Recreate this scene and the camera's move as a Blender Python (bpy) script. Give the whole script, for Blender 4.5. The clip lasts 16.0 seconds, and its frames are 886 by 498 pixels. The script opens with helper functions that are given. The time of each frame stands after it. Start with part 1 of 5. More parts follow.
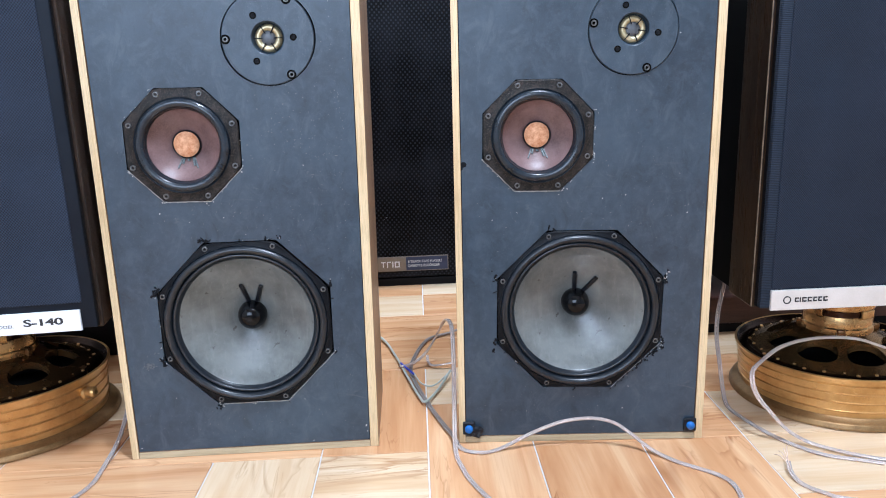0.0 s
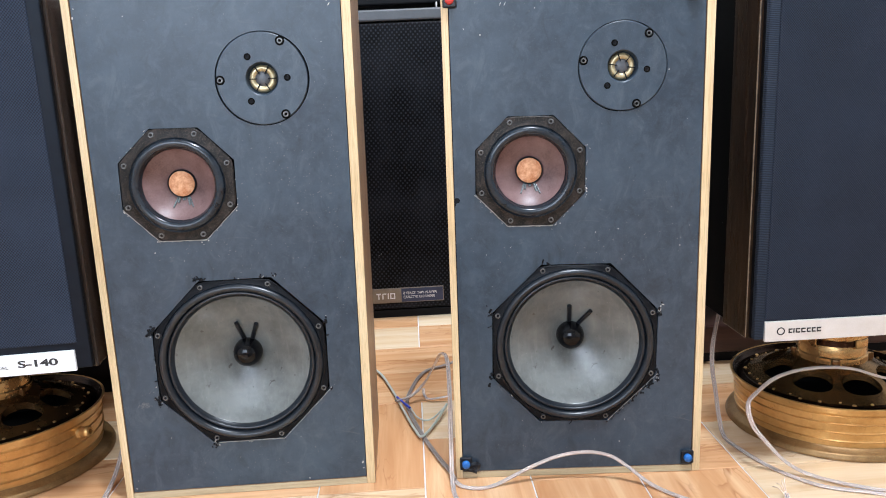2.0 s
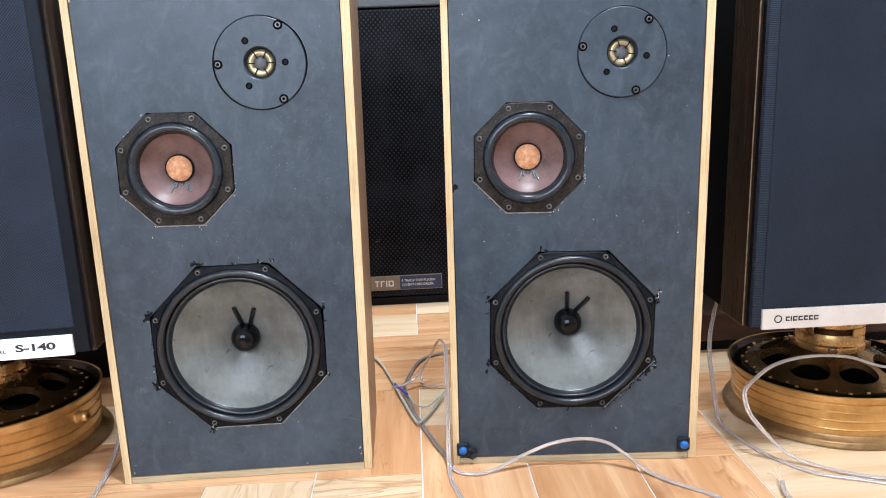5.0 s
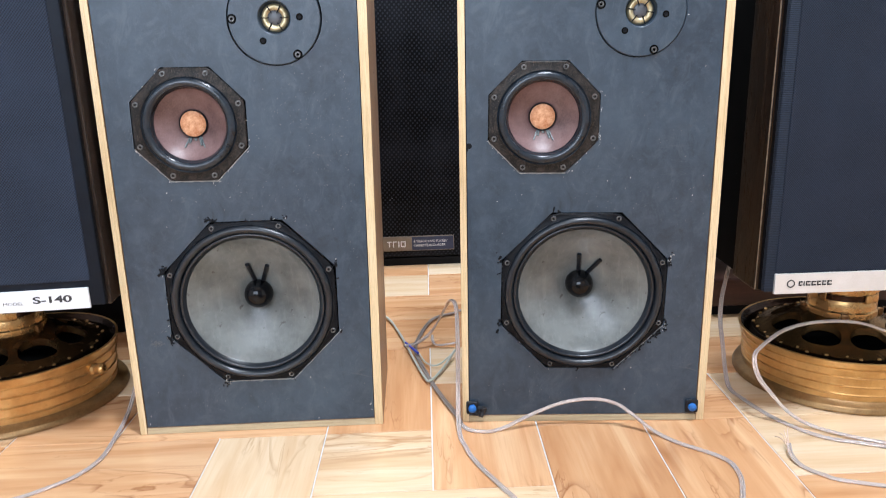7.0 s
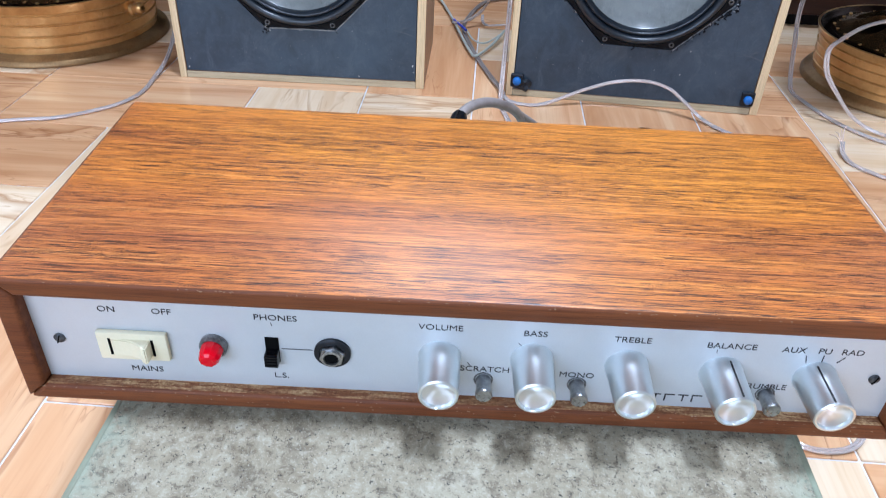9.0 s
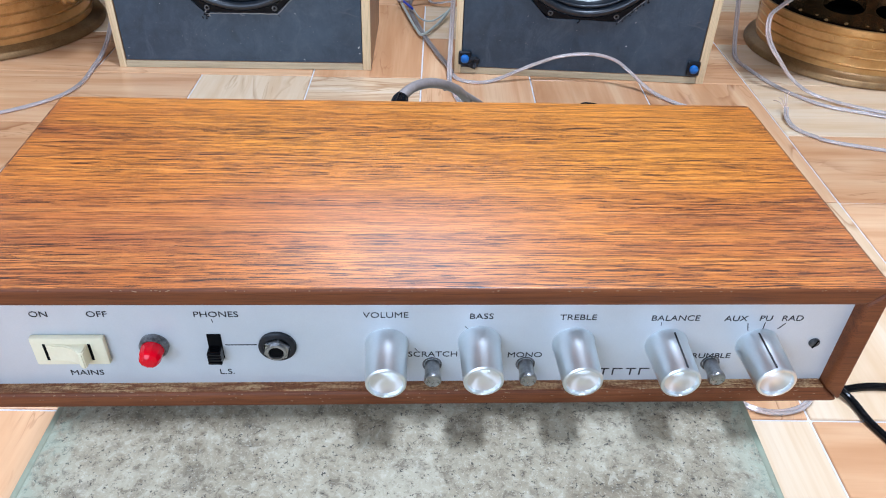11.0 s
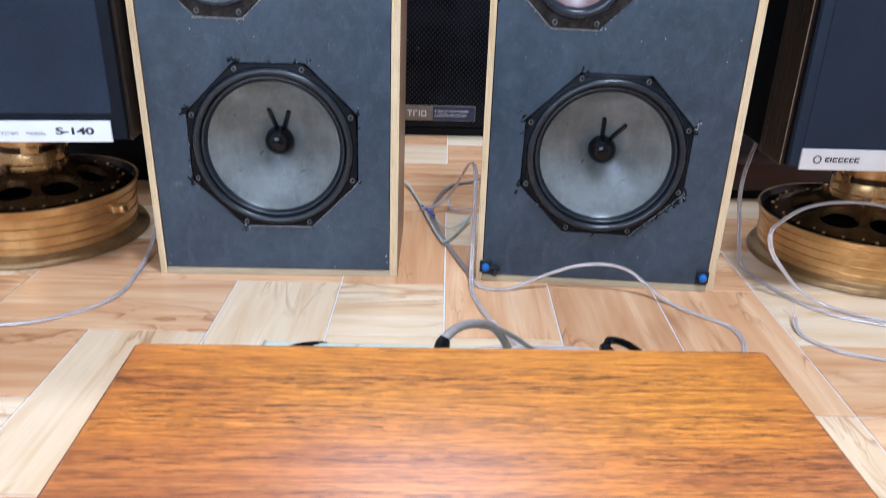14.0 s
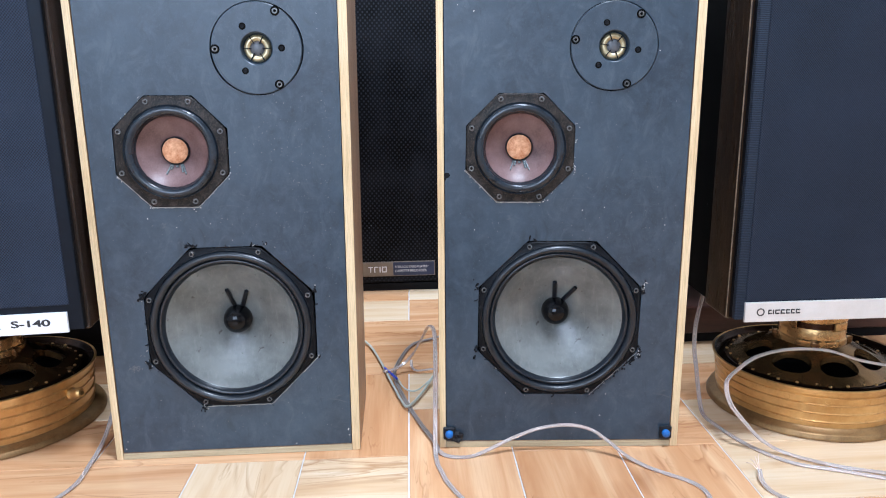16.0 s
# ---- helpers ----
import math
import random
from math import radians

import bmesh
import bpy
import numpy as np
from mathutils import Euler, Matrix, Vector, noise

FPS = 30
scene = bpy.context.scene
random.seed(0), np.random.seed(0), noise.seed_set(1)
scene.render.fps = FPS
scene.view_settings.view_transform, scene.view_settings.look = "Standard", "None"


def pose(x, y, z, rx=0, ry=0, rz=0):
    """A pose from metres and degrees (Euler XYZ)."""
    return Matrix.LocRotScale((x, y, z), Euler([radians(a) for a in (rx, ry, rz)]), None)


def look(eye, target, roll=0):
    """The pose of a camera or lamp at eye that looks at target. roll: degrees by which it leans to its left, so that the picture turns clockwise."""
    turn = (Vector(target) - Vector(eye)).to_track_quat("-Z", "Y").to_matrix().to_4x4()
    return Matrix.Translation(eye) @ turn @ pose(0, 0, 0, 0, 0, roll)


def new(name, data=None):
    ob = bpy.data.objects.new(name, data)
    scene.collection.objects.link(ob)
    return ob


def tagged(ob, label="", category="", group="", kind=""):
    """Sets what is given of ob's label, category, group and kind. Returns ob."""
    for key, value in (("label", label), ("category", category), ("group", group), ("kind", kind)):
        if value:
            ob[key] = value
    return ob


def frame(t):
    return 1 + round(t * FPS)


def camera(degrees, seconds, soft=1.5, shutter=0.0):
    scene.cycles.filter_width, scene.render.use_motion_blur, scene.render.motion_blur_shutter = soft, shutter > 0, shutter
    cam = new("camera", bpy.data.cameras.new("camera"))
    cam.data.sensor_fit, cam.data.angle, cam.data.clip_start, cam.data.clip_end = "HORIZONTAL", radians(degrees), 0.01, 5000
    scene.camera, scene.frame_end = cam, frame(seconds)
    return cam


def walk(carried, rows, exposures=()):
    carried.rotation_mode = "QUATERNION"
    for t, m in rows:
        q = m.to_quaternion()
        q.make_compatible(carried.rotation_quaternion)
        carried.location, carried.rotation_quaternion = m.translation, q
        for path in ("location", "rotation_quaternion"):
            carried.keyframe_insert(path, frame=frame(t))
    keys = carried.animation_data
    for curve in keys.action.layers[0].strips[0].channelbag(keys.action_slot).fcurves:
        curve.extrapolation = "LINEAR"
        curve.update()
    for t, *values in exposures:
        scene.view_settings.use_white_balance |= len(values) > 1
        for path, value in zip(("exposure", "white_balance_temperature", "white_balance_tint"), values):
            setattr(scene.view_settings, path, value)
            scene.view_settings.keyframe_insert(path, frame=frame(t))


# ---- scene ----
cam = camera(61.1, 16.0, soft=1.0, shutter=0.4)
PATH = [
    (0, (0.434, -0.996, 0.532), (0.489, 0.947, 0.062), -2.1),
    (0.5, (0.432, -1.0, 0.54), (0.491, 0.949, 0.093), -2.4),
    (1, (0.435, -0.999, 0.548), (0.499, 0.955, 0.123), -2.6),
    (1.5, (0.435, -0.998, 0.547), (0.503, 0.958, 0.138), -2.7),
    (2, (0.436, -0.998, 0.546), (0.506, 0.96, 0.142), -2.7),
    (2.5, (0.436, -0.998, 0.545), (0.508, 0.959, 0.14), -2.6),
    (3, (0.436, -0.999, 0.544), (0.51, 0.957, 0.131), -2.5),
    (3.5, (0.437, -0.998, 0.544), (0.511, 0.956, 0.122), -2.4),
    (6, (0.438, -0.998, 0.54), (0.503, 0.95, 0.091), -2.4),
    (6.5, (0.436, -0.999, 0.541), (0.491, 0.942, 0.06), -2.2),
    (7, (0.437, -1.0, 0.536), (0.471, 0.93, 0.012), -1.8),
    (7.5, (0.432, -1.007, 0.507), (0.43, 0.891, -0.124), -0.8),
    (8, (0.432, -1.011, 0.47), (0.374, 0.796, -0.386), 0.4),
    (8.5, (0.436, -1.011, 0.443), (0.354, 0.694, -0.599), 1.6),
    (9, (0.442, -1.011, 0.43), (0.366, 0.628, -0.714), 2.2),
    (9.5, (0.448, -1.011, 0.429), (0.394, 0.601, -0.754), 1.9),
    (9.7, (0.453, -1.01, 0.428), (0.414, 0.597, -0.762), 1.7),
    (11.8, (0.446, -1.006, 0.438), (0.48, 0.611, -0.738), 1.6),
    (12, (0.432, -1.007, 0.441), (0.453, 0.616, -0.728), 1.5),
    (12.5, (0.422, -1.003, 0.446), (0.415, 0.644, -0.688), 1.2),
    (13, (0.423, -1.003, 0.456), (0.404, 0.688, -0.612), 1.0),
    (13.5, (0.427, -1.009, 0.472), (0.411, 0.734, -0.508), 1.1),
    (14, (0.428, -1.016, 0.489), (0.425, 0.819, -0.306), 1.3),
    (14.5, (0.434, -1.014, 0.508), (0.453, 0.873, -0.153), 0.1),
    (15, (0.44, -1.014, 0.525), (0.494, 0.904, -0.038), -0.8),
    (15.5, (0.445, -1.014, 0.537), (0.518, 0.92, 0.032), -1.1),
    (16, (0.446, -1.015, 0.544), (0.523, 0.929, 0.081), -1.1),
]
walk(cam, [(t, look(eye, target, roll)) for t, eye, target, roll in PATH],
     exposures=[(0, .06, 5600, 13), (1, .08, 5900, 13), (2, .06, 6150, 13), (3.5, .10, 6250, 13), (6.5, .10, 6250, 14), (7.2, .06, 6050, 14), (8, -.08, 5250, 14), (8.5, -0.18, 5250, 14), (9.7, -.32, 5450, 14), (12.5, -.28, 5350, 14), (13.5, -.26, 5400, 14), (14.5, -.12, 5350, 14), (16, .05, 5600, 13)])

# ---- world, light ----
world = bpy.data.worlds.new("world")
scene.world = world
world.use_nodes = True
wn = world.node_tree.nodes
sky = wn.new("ShaderNodeTexSky")
sky.sky_type = 'NISHITA'
sky.sun_disc = False
sky.sun_elevation, sky.sun_rotation = radians(50), radians(200)
world.node_tree.links.new(sky.outputs[0], wn["Background"].inputs[0])
wn["Background"].inputs[1].default_value = 0.1


def area_lamp(name, eye, target, sx, sy, watts, colour=(1, 1, 1)):
    data = bpy.data.lights.new(name, 'AREA')
    data.shape, data.size, data.size_y, data.energy, data.color = 'RECTANGLE', sx, sy, watts, colour
    ob = new(name, data)
    ob.matrix_world = look(eye, target)
    return ob


# daylight through the window behind the camera, and two tube lamps on the ceiling
area_lamp("daylight", (-0.45, -2.98, 1.50), (-0.2, 0, 0.9), 1.9, 1.4, 72, (0.78, 0.89, 1.0))
area_lamp("tube_light", (0.40, 0.85, 2.56), (0.40, 0.85, 0), 1.2, 0.14, 52, (0.86, 0.94, 1.0))
area_lamp("tube_light", (0.82, -0.72, 2.56), (0.82, -0.72, 0), 0.22, 0.40, 70, (0.86, 0.94, 1.0))


# ---- materials ----
def mat(name, base, rough=0.5, metal=0.0, spec=0.5):
    m = bpy.data.materials.new(name)
    m.use_nodes = True
    b = m.node_tree.nodes["Principled BSDF"]
    b.inputs["Base Color"].default_value = (*base, 1)
    b.inputs["Roughness"].default_value = rough
    b.inputs["Metallic"].default_value = metal
    b.inputs["Specular IOR Level"].default_value = spec
    return m


def nodes_of(m):
    t = m.node_tree
    return t, t.nodes, t.links, t.nodes["Principled BSDF"]


def noise_node(m, scale, detail=4.0, rough=0.6, stretch=None, distort=0.0, shift=False):
    t, n, l, _ = nodes_of(m)
    tc = n.new("ShaderNodeTexCoord")
    src = tc.outputs["Object"]
    if shift:
        info = n.new("ShaderNodeObjectInfo")
        mul = n.new("ShaderNodeVectorMath")
        mul.operation = 'SCALE'
        mul.inputs[0].default_value = (37.0, 21.0, 53.0)
        l.new(info.outputs["Random"], mul.inputs["Scale"])
        add = n.new("ShaderNodeVectorMath")
        l.new(src, add.inputs[0])
        l.new(mul.outputs[0], add.inputs[1])
        src = add.outputs[0]
    mp = n.new("ShaderNodeMapping")
    if stretch:
        mp.inputs["Scale"].default_value = stretch
    l.new(src, mp.inputs["Vector"])
    nz = n.new("ShaderNodeTexNoise")
    nz.inputs["Scale"].default_value = scale
    nz.inputs["Detail"].default_value = detail
    nz.inputs["Roughness"].default_value = rough
    nz.inputs["Distortion"].default_value = distort
    l.new(mp.outputs[0], nz.inputs["Vector"])
    return nz.outputs["Fac"]


def ramp(m, fac, stops):
    t, n, l, _ = nodes_of(m)
    r = n.new("ShaderNodeValToRGB")
    e = r.color_ramp.elements
    while len(e) < len(stops):
        e.new(0.5)
    for el, (p, c) in zip(e, stops):
        el.position, el.color = p, (*c, 1) if len(c) == 3 else c
    l.new(fac, r.inputs[0])
    return r.outputs[0]


def mix(m, fac, a, b, mode='MIX'):
    t, n, l, _ = nodes_of(m)
    x = n.new("ShaderNodeMix")
    x.data_type, x.blend_type = 'RGBA', mode
    for sock, v in ((x.inputs[0], fac), (x.inputs[6], a), (x.inputs[7], b)):
        if isinstance(v, (int, float)):
            sock.default_value = v
        elif isinstance(v, tuple):
            sock.default_value = (*v, 1)
        else:
            l.new(v, sock)
    return x.outputs[2]


def bump(m, height, strength=0.2, distance=0.001):
    t, n, l, b = nodes_of(m)
    bp = n.new("ShaderNodeBump")
    bp.inputs["Strength"].default_value = strength
    bp.inputs["Distance"].default_value = distance
    l.new(height, bp.inputs["Height"])
    l.new(bp.outputs[0], b.inputs["Normal"])


def colour(m, sock):
    t, n, l, b = nodes_of(m)
    l.new(sock, b.inputs["Base Color"])


def rough_of(m, fac, lo, hi):
    t, n, l, b = nodes_of(m)
    r = n.new("ShaderNodeMapRange")
    r.inputs[3].default_value, r.inputs[4].default_value = lo, hi
    l.new(fac, r.inputs[0])
    l.new(r.outputs[0], b.inputs["Roughness"])


def mottled(name, lo, hi, scale=60, rough=(0.4, 0.6), metal=0.0, fine=600, b=0.15, spec=0.5, dist=0.0006):
    """Colour that wanders between two tones at two scales, with fine relief."""
    m = mat(name, lo, rough[0], metal, spec)
    a = noise_node(m, scale, 5, 0.65)
    f = noise_node(m, fine, 3, 0.6)
    c = ramp(m, a, [(0.32, lo), (0.68, hi)])
    colour(m, mix(m, 0.25, c, ramp(m, f, [(0.35, lo), (0.65, hi)])))
    rough_of(m, a, rough[0], rough[1])
    bump(m, f, b, dist)
    return m


def wood(name, dark, mid, light, along='x', scale=1.0, rough=0.4, pores=0.6, pore_colour=None, shift=False):
    """Grain streaks and short dark pores that run along one axis."""
    m = mat(name, mid, rough)
    s = {'x': (5, 190, 190), 'y': (190, 5, 190), 'z': (190, 190, 5)}[along]
    p = {'x': (30, 2000, 2000), 'y': (2000, 30, 2000), 'z': (2000, 2000, 30)}[along]
    g = noise_node(m, 1.0 * scale, 6, 0.62, s, 0.4, shift)
    w = noise_node(m, 6.0 * scale, 4, 0.55, {'x': (0.6, 2, 2), 'y': (2, 0.6, 2), 'z': (2, 2, 0.6)}[along], 0, shift)
    q = noise_node(m, 1.0 * scale, 2, 0.5, p, 0, shift)
    c = ramp(m, g, [(0.30, dark), (0.50, mid), (0.72, light)])
    c = mix(m, ramp(m, w, [(0.38, (0, 0, 0)), (0.66, (0.75, 0.75, 0.75))]), c, light)
    pr = ramp(m, q, [(0.52, (0, 0, 0)), (0.60, (pores, pores, pores))])
    c = mix(m, pr, c, pore_colour or tuple(v * 0.35 for v in dark))
    colour(m, c)
    rough_of(m, g, rough + 0.1, rough - 0.08)
    bump(m, q, 0.12, -0.0004)
    return m


def tile_wood(name, dark, mid, light, vein):
    """Printed wood-look glaze: broad soft bands, faint fibre and sparse wandering veins, shifted from tile to tile."""
    m = mat(name, mid, 0.2)
    t, n, l, b = nodes_of(m)
    g = noise_node(m, 1.0, 4, 0.5, (2.4, 26, 26), 0.7, True)
    h = noise_node(m, 1.0, 3, 0.5, (5.0, 75, 75), 0.5, True)
    f = noise_node(m, 1.0, 3, 0.55, (12, 300, 300), 0.0, True)
    v = noise_node(m, 1.0, 3, 0.45, (3.0, 13, 13), 0.9, True)
    w = noise_node(m, 1.0, 3, 0.5, (5.5, 34, 34), 1.1, True)
    k = noise_node(m, 1.0, 2, 0.5, (4.5, 11, 11), 0.3, True)
    c = ramp(m, g, [(0.30, dark), (0.48, mid), (0.68, light)])
    c = mix(m, ramp(m, h, [(0.50, (0, 0, 0)), (0.74, (0.40, 0.40, 0.40))]), c, dark)
    c = mix(m, ramp(m, f, [(0.45, (0, 0, 0)), (0.72, (0.26, 0.26, 0.26))]), c, dark)
    where = ramp(m, k, [(0.46, (0, 0, 0)), (0.62, (1, 1, 1))])
    line = ramp(m, v, [(0.488, (0, 0, 0)), (0.500, (0.75, 0.75, 0.75)), (0.506, (0.55, 0.55, 0.55)), (0.540, (0, 0, 0))])
    c = mix(m, mix(m, 1.0, line, where, 'MULTIPLY'), c, vein)
    thin = ramp(m, w, [(0.560, (0, 0, 0)), (0.572, (0.55, 0.55, 0.55)), (0.590, (0, 0, 0))])
    c = mix(m, mix(m, 1.0, thin, where, 'MULTIPLY'), c, vein)
    info = n.new("ShaderNodeObjectInfo")
    tone = ramp(m, info.outputs["Random"], [(0.0, (0.90, 0.87, 0.84)), (1.0, (1.0, 1.0, 1.0))])
    colour(m, mix(m, 1.0, c, tone, 'MULTIPLY'))
    rough_of(m, g, 0.16, 0.26)
    bump(m, f, 0.04, 0.0003)
    return m


def cloth(name, lo, hi, pitch, rough=0.8, spec=0.3, stops=(0.35, 0.62)):
    """Woven grille cloth: rows of small dark holes, staggered."""
    m = mat(name, hi, rough, 0, spec)
    t, n, l, b = nodes_of(m)
    tc = n.new("ShaderNodeTexCoord")
    sep = n.new("ShaderNodeSeparateXYZ")
    l.new(tc.outputs["Object"], sep.inputs[0])

    def wave(sock, freq):
        a = n.new("ShaderNodeMath")
        a.operation = 'MULTIPLY'
        a.inputs[1].default_value = freq
        l.new(sock, a.inputs[0])
        s = n.new("ShaderNodeMath")
        s.operation = 'SINE'
        l.new(a.outputs[0], s.inputs[0])
        return s.outputs[0]

    def op(kind, a, bb):
        x = n.new("ShaderNodeMath")
        x.operation = kind
        l.new(a, x.inputs[0])
        if isinstance(bb, float):
            x.inputs[1].default_value = bb
        else:
            l.new(bb, x.inputs[1])
        return x.outputs[0]

    fx, fz = 2 * math.pi / pitch, 2 * math.pi / (pitch * 1.15)
    u = sep.outputs[0]
    prod = op('MULTIPLY', wave(u, fx), wave(sep.outputs[2], fz))
    fac = op('ADD', op('MULTIPLY', prod, 0.5), 0.5)
    c = ramp(m, fac, [(stops[0], lo), (stops[1], hi)])
    big = noise_node(m, 9, 4, 0.6)
    colour(m, mix(m, ramp(m, big, [(0.4, (0, 0, 0)), (0.75, (0.3, 0.3, 0.3))]), c, tuple(v * 1.35 for v in hi)))
    bump(m, fac, 0.5, 0.0006)
    return m


M = {}
M['tile_tan'] = tile_wood("tile_tan", (0.58, 0.288, 0.128), (0.71, 0.400, 0.203), (0.79, 0.508, 0.290), (0.32, 0.115, 0.040))
M['tile_light'] = tile_wood("tile_light", (0.69, 0.447, 0.250), (0.80, 0.597, 0.383), (0.85, 0.688, 0.490), (0.46, 0.235, 0.105))
M['grout'] = mottled("grout", (0.60, 0.575, 0.55), (0.74, 0.72, 0.70), 40, (0.6, 0.8))
M['wall'] = mottled("wall_paint", (0.52, 0.52, 0.51), (0.60, 0.60, 0.59), 3, (0.6, 0.8))
m = mat("black_paint", (0.03, 0.04, 0.055), 0.5, 0, 0.45)
f1, f2, f3 = noise_node(m, 6, 6, 0.7), noise_node(m, 42, 8, 0.75), noise_node(m, 600, 3, 0.6)
f4, f5, f6 = noise_node(m, 240, 4, 0.7), noise_node(m, 1.0, 5, 0.7, (14, 14, 70), 1.5), noise_node(m, 3.2, 3, 0.5)
f7 = noise_node(m, 1.0, 6, 0.7, (34, 34, 22), 1.2)
c0 = ramp(m, f1, [(0.30, (0.018, 0.029, 0.044)), (0.70, (0.044, 0.067, 0.093))])
c0 = mix(m, ramp(m, f2, [(0.48, (0, 0, 0)), (0.78, (0.7, 0.7, 0.7))]), c0, (0.066, 0.090, 0.116))
c0 = mix(m, ramp(m, f7, [(0.52, (0, 0, 0)), (0.74, (0.55, 0.55, 0.55))]), c0, (0.082, 0.106, 0.128))
c0 = mix(m, ramp(m, f7, [(0.28, (0.6, 0.6, 0.6)), (0.44, (0, 0, 0))]), c0, (0.014, 0.022, 0.032))
c0 = mix(m, ramp(m, f3, [(0.60, (0, 0, 0)), (0.72, (0.6, 0.6, 0.6))]), c0, (0.080, 0.095, 0.112))
c0 = mix(m, ramp(m, f4, [(0.64, (0, 0, 0)), (0.72, (0.6, 0.6, 0.6))]), c0, (0.110, 0.125, 0.140))
sc = mix(m, 1.0, ramp(m, f5, [(0.60, (0, 0, 0)), (0.74, (0.55, 0.55, 0.55))]), ramp(m, f6, [(0.48, (0, 0, 0)), (0.62, (1, 1, 1))]), 'MULTIPLY')
c0 = mix(m, sc, c0, (0.115, 0.125, 0.132))
colour(m, c0)
rough_of(m, f2, 0.30, 0.46)
hb = mix(m, 0.55, f3, f2)
bump(m, hb, 0.34, 0.0008)
M['baffle'] = m
M['ply'] = wood("plywood_edge", (0.50, 0.33, 0.155), (0.67, 0.485, 0.26), (0.76, 0.60, 0.37), 'z', 1.0, 0.5, 0.3)
M['ply_x'] = wood("plywood_edge_flat", (0.36, 0.275, 0.155), (0.48, 0.385, 0.235), (0.58, 0.49, 0.32), 'x', 1.0, 0.5, 0.3)
M['veneer'] = wood("brown_veneer", (0.16, 0.085, 0.04), (0.30, 0.17, 0.085), (0.40, 0.25, 0.13), 'z', 0.7, 0.4, 0.4)
M['walnut'] = wood("walnut_vinyl", (0.006, 0.0035, 0.0025), (0.016, 0.0085, 0.0050), (0.048, 0.027, 0.014), 'z', 1.6, 0.28, 0.7)
M['walnut'].node_tree.nodes["Principled BSDF"].inputs["Specular IOR Level"].default_value = 0.12
M['pale_veneer'] = mottled("pale_veneer", (0.05, 0.031, 0.017), (0.22, 0.155, 0.095), 70, (0.5, 0.7))
M['darkwood'] = wood("dark_gloss_vinyl", (0.010, 0.007, 0.006), (0.022, 0.015, 0.012), (0.05, 0.034, 0.026), 'z', 1.0, 0.18, 0.3)
m = mat("teak_veneer", (0.3, 0.09, 0.015), 0.36, 0, 0.52)
g1 = noise_node(m, 1.0, 5, 0.6, (1.5, 75, 75), 0.5)
g2 = noise_node(m, 3.2, 3, 0.5, (1.0, 2.2, 2.2))
g3 = noise_node(m, 1.0, 2, 0.5, (52, 2700, 2700), 0.25)
g4 = noise_node(m, 1.0, 2, 0.5, (110, 4200, 4200))
g5 = noise_node(m, 1.0, 3, 0.6, (10, 1000, 1000), 0.3)
g6 = noise_node(m, 1.0, 3, 0.5, (2.2, 48, 48), 0.6)
c0 = ramp(m, g1, [(0.30, (0.42, 0.118, 0.020)), (0.50, (0.58, 0.176, 0.027)), (0.70, (0.70, 0.242, 0.036))])
c0 = mix(m, ramp(m, g2, [(0.46, (0, 0, 0)), (0.70, (0.65, 0.65, 0.65))]), c0, (0.82, 0.305, 0.024))
c0 = mix(m, ramp(m, g2, [(0.34, (0.55, 0.55, 0.55)), (0.50, (0, 0, 0))]), c0, (0.33, 0.098, 0.036))
c0 = mix(m, ramp(m, g5, [(0.50, (0, 0, 0)), (0.62, (0.50, 0.50, 0.50))]), c0, (0.185, 0.052, 0.016))
c0 = mix(m, ramp(m, g5, [(0.32, (0.45, 0.45, 0.45)), (0.44, (0, 0, 0))]), c0, (0.72, 0.320, 0.085))
dense = ramp(m, g6, [(0.36, (0.62, 0.62, 0.62)), (0.56, (1, 1, 1))])
c0 = mix(m, mix(m, 1.0, ramp(m, g3, [(0.535, (0, 0, 0)), (0.570, (0.97, 0.97, 0.97))]), dense, 'MULTIPLY'), c0, (0.028, 0.011, 0.008))
c0 = mix(m, mix(m, 1.0, ramp(m, g4, [(0.55, (0, 0, 0)), (0.61, (0.66, 0.66, 0.66))]), dense, 'MULTIPLY'), c0, (0.060, 0.019, 0.009))
colour(m, c0)
rough_of(m, g1, 0.42, 0.30)
bump(m, g3, 0.20, -0.0004)
M['teak'] = m
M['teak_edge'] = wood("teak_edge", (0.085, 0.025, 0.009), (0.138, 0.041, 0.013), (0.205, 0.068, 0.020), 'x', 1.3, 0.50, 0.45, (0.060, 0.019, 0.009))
M['teak_edge'].node_tree.nodes["Principled BSDF"].inputs["Specular IOR Level"].default_value = 0.25
M['worn_teak'] = mottled("worn_teak", (0.16, 0.075, 0.03), (0.30, 0.18, 0.095), 120, (0.5, 0.7))
m = mat("rubbed_teak_lip", (0.17, 0.05, 0.016), 0.55, 0, 0.25)
l1, l2, l3 = noise_node(m, 1.0, 5, 0.7, (60, 420, 420), 0.6), noise_node(m, 700, 4, 0.7), noise_node(m, 9, 3, 0.6)
c0 = ramp(m, l2, [(0.35, (0.120, 0.040, 0.015)), (0.65, (0.240, 0.090, 0.030))])
wear = mix(m, 1.0, ramp(m, l1, [(0.44, (0, 0, 0)), (0.58, (1, 1, 1))]), ramp(m, l3, [(0.40, (0.25, 0.25, 0.25)), (0.56, (1, 1, 1))]), 'MULTIPLY')
c0 = mix(m, wear, c0, ramp(m, l2, [(0.36, (0.30, 0.150, 0.055)), (0.62, (0.68, 0.470, 0.240))]))
colour(m, c0)
bump(m, l2, 0.3, 0.0004)
M['lip_wear'] = m
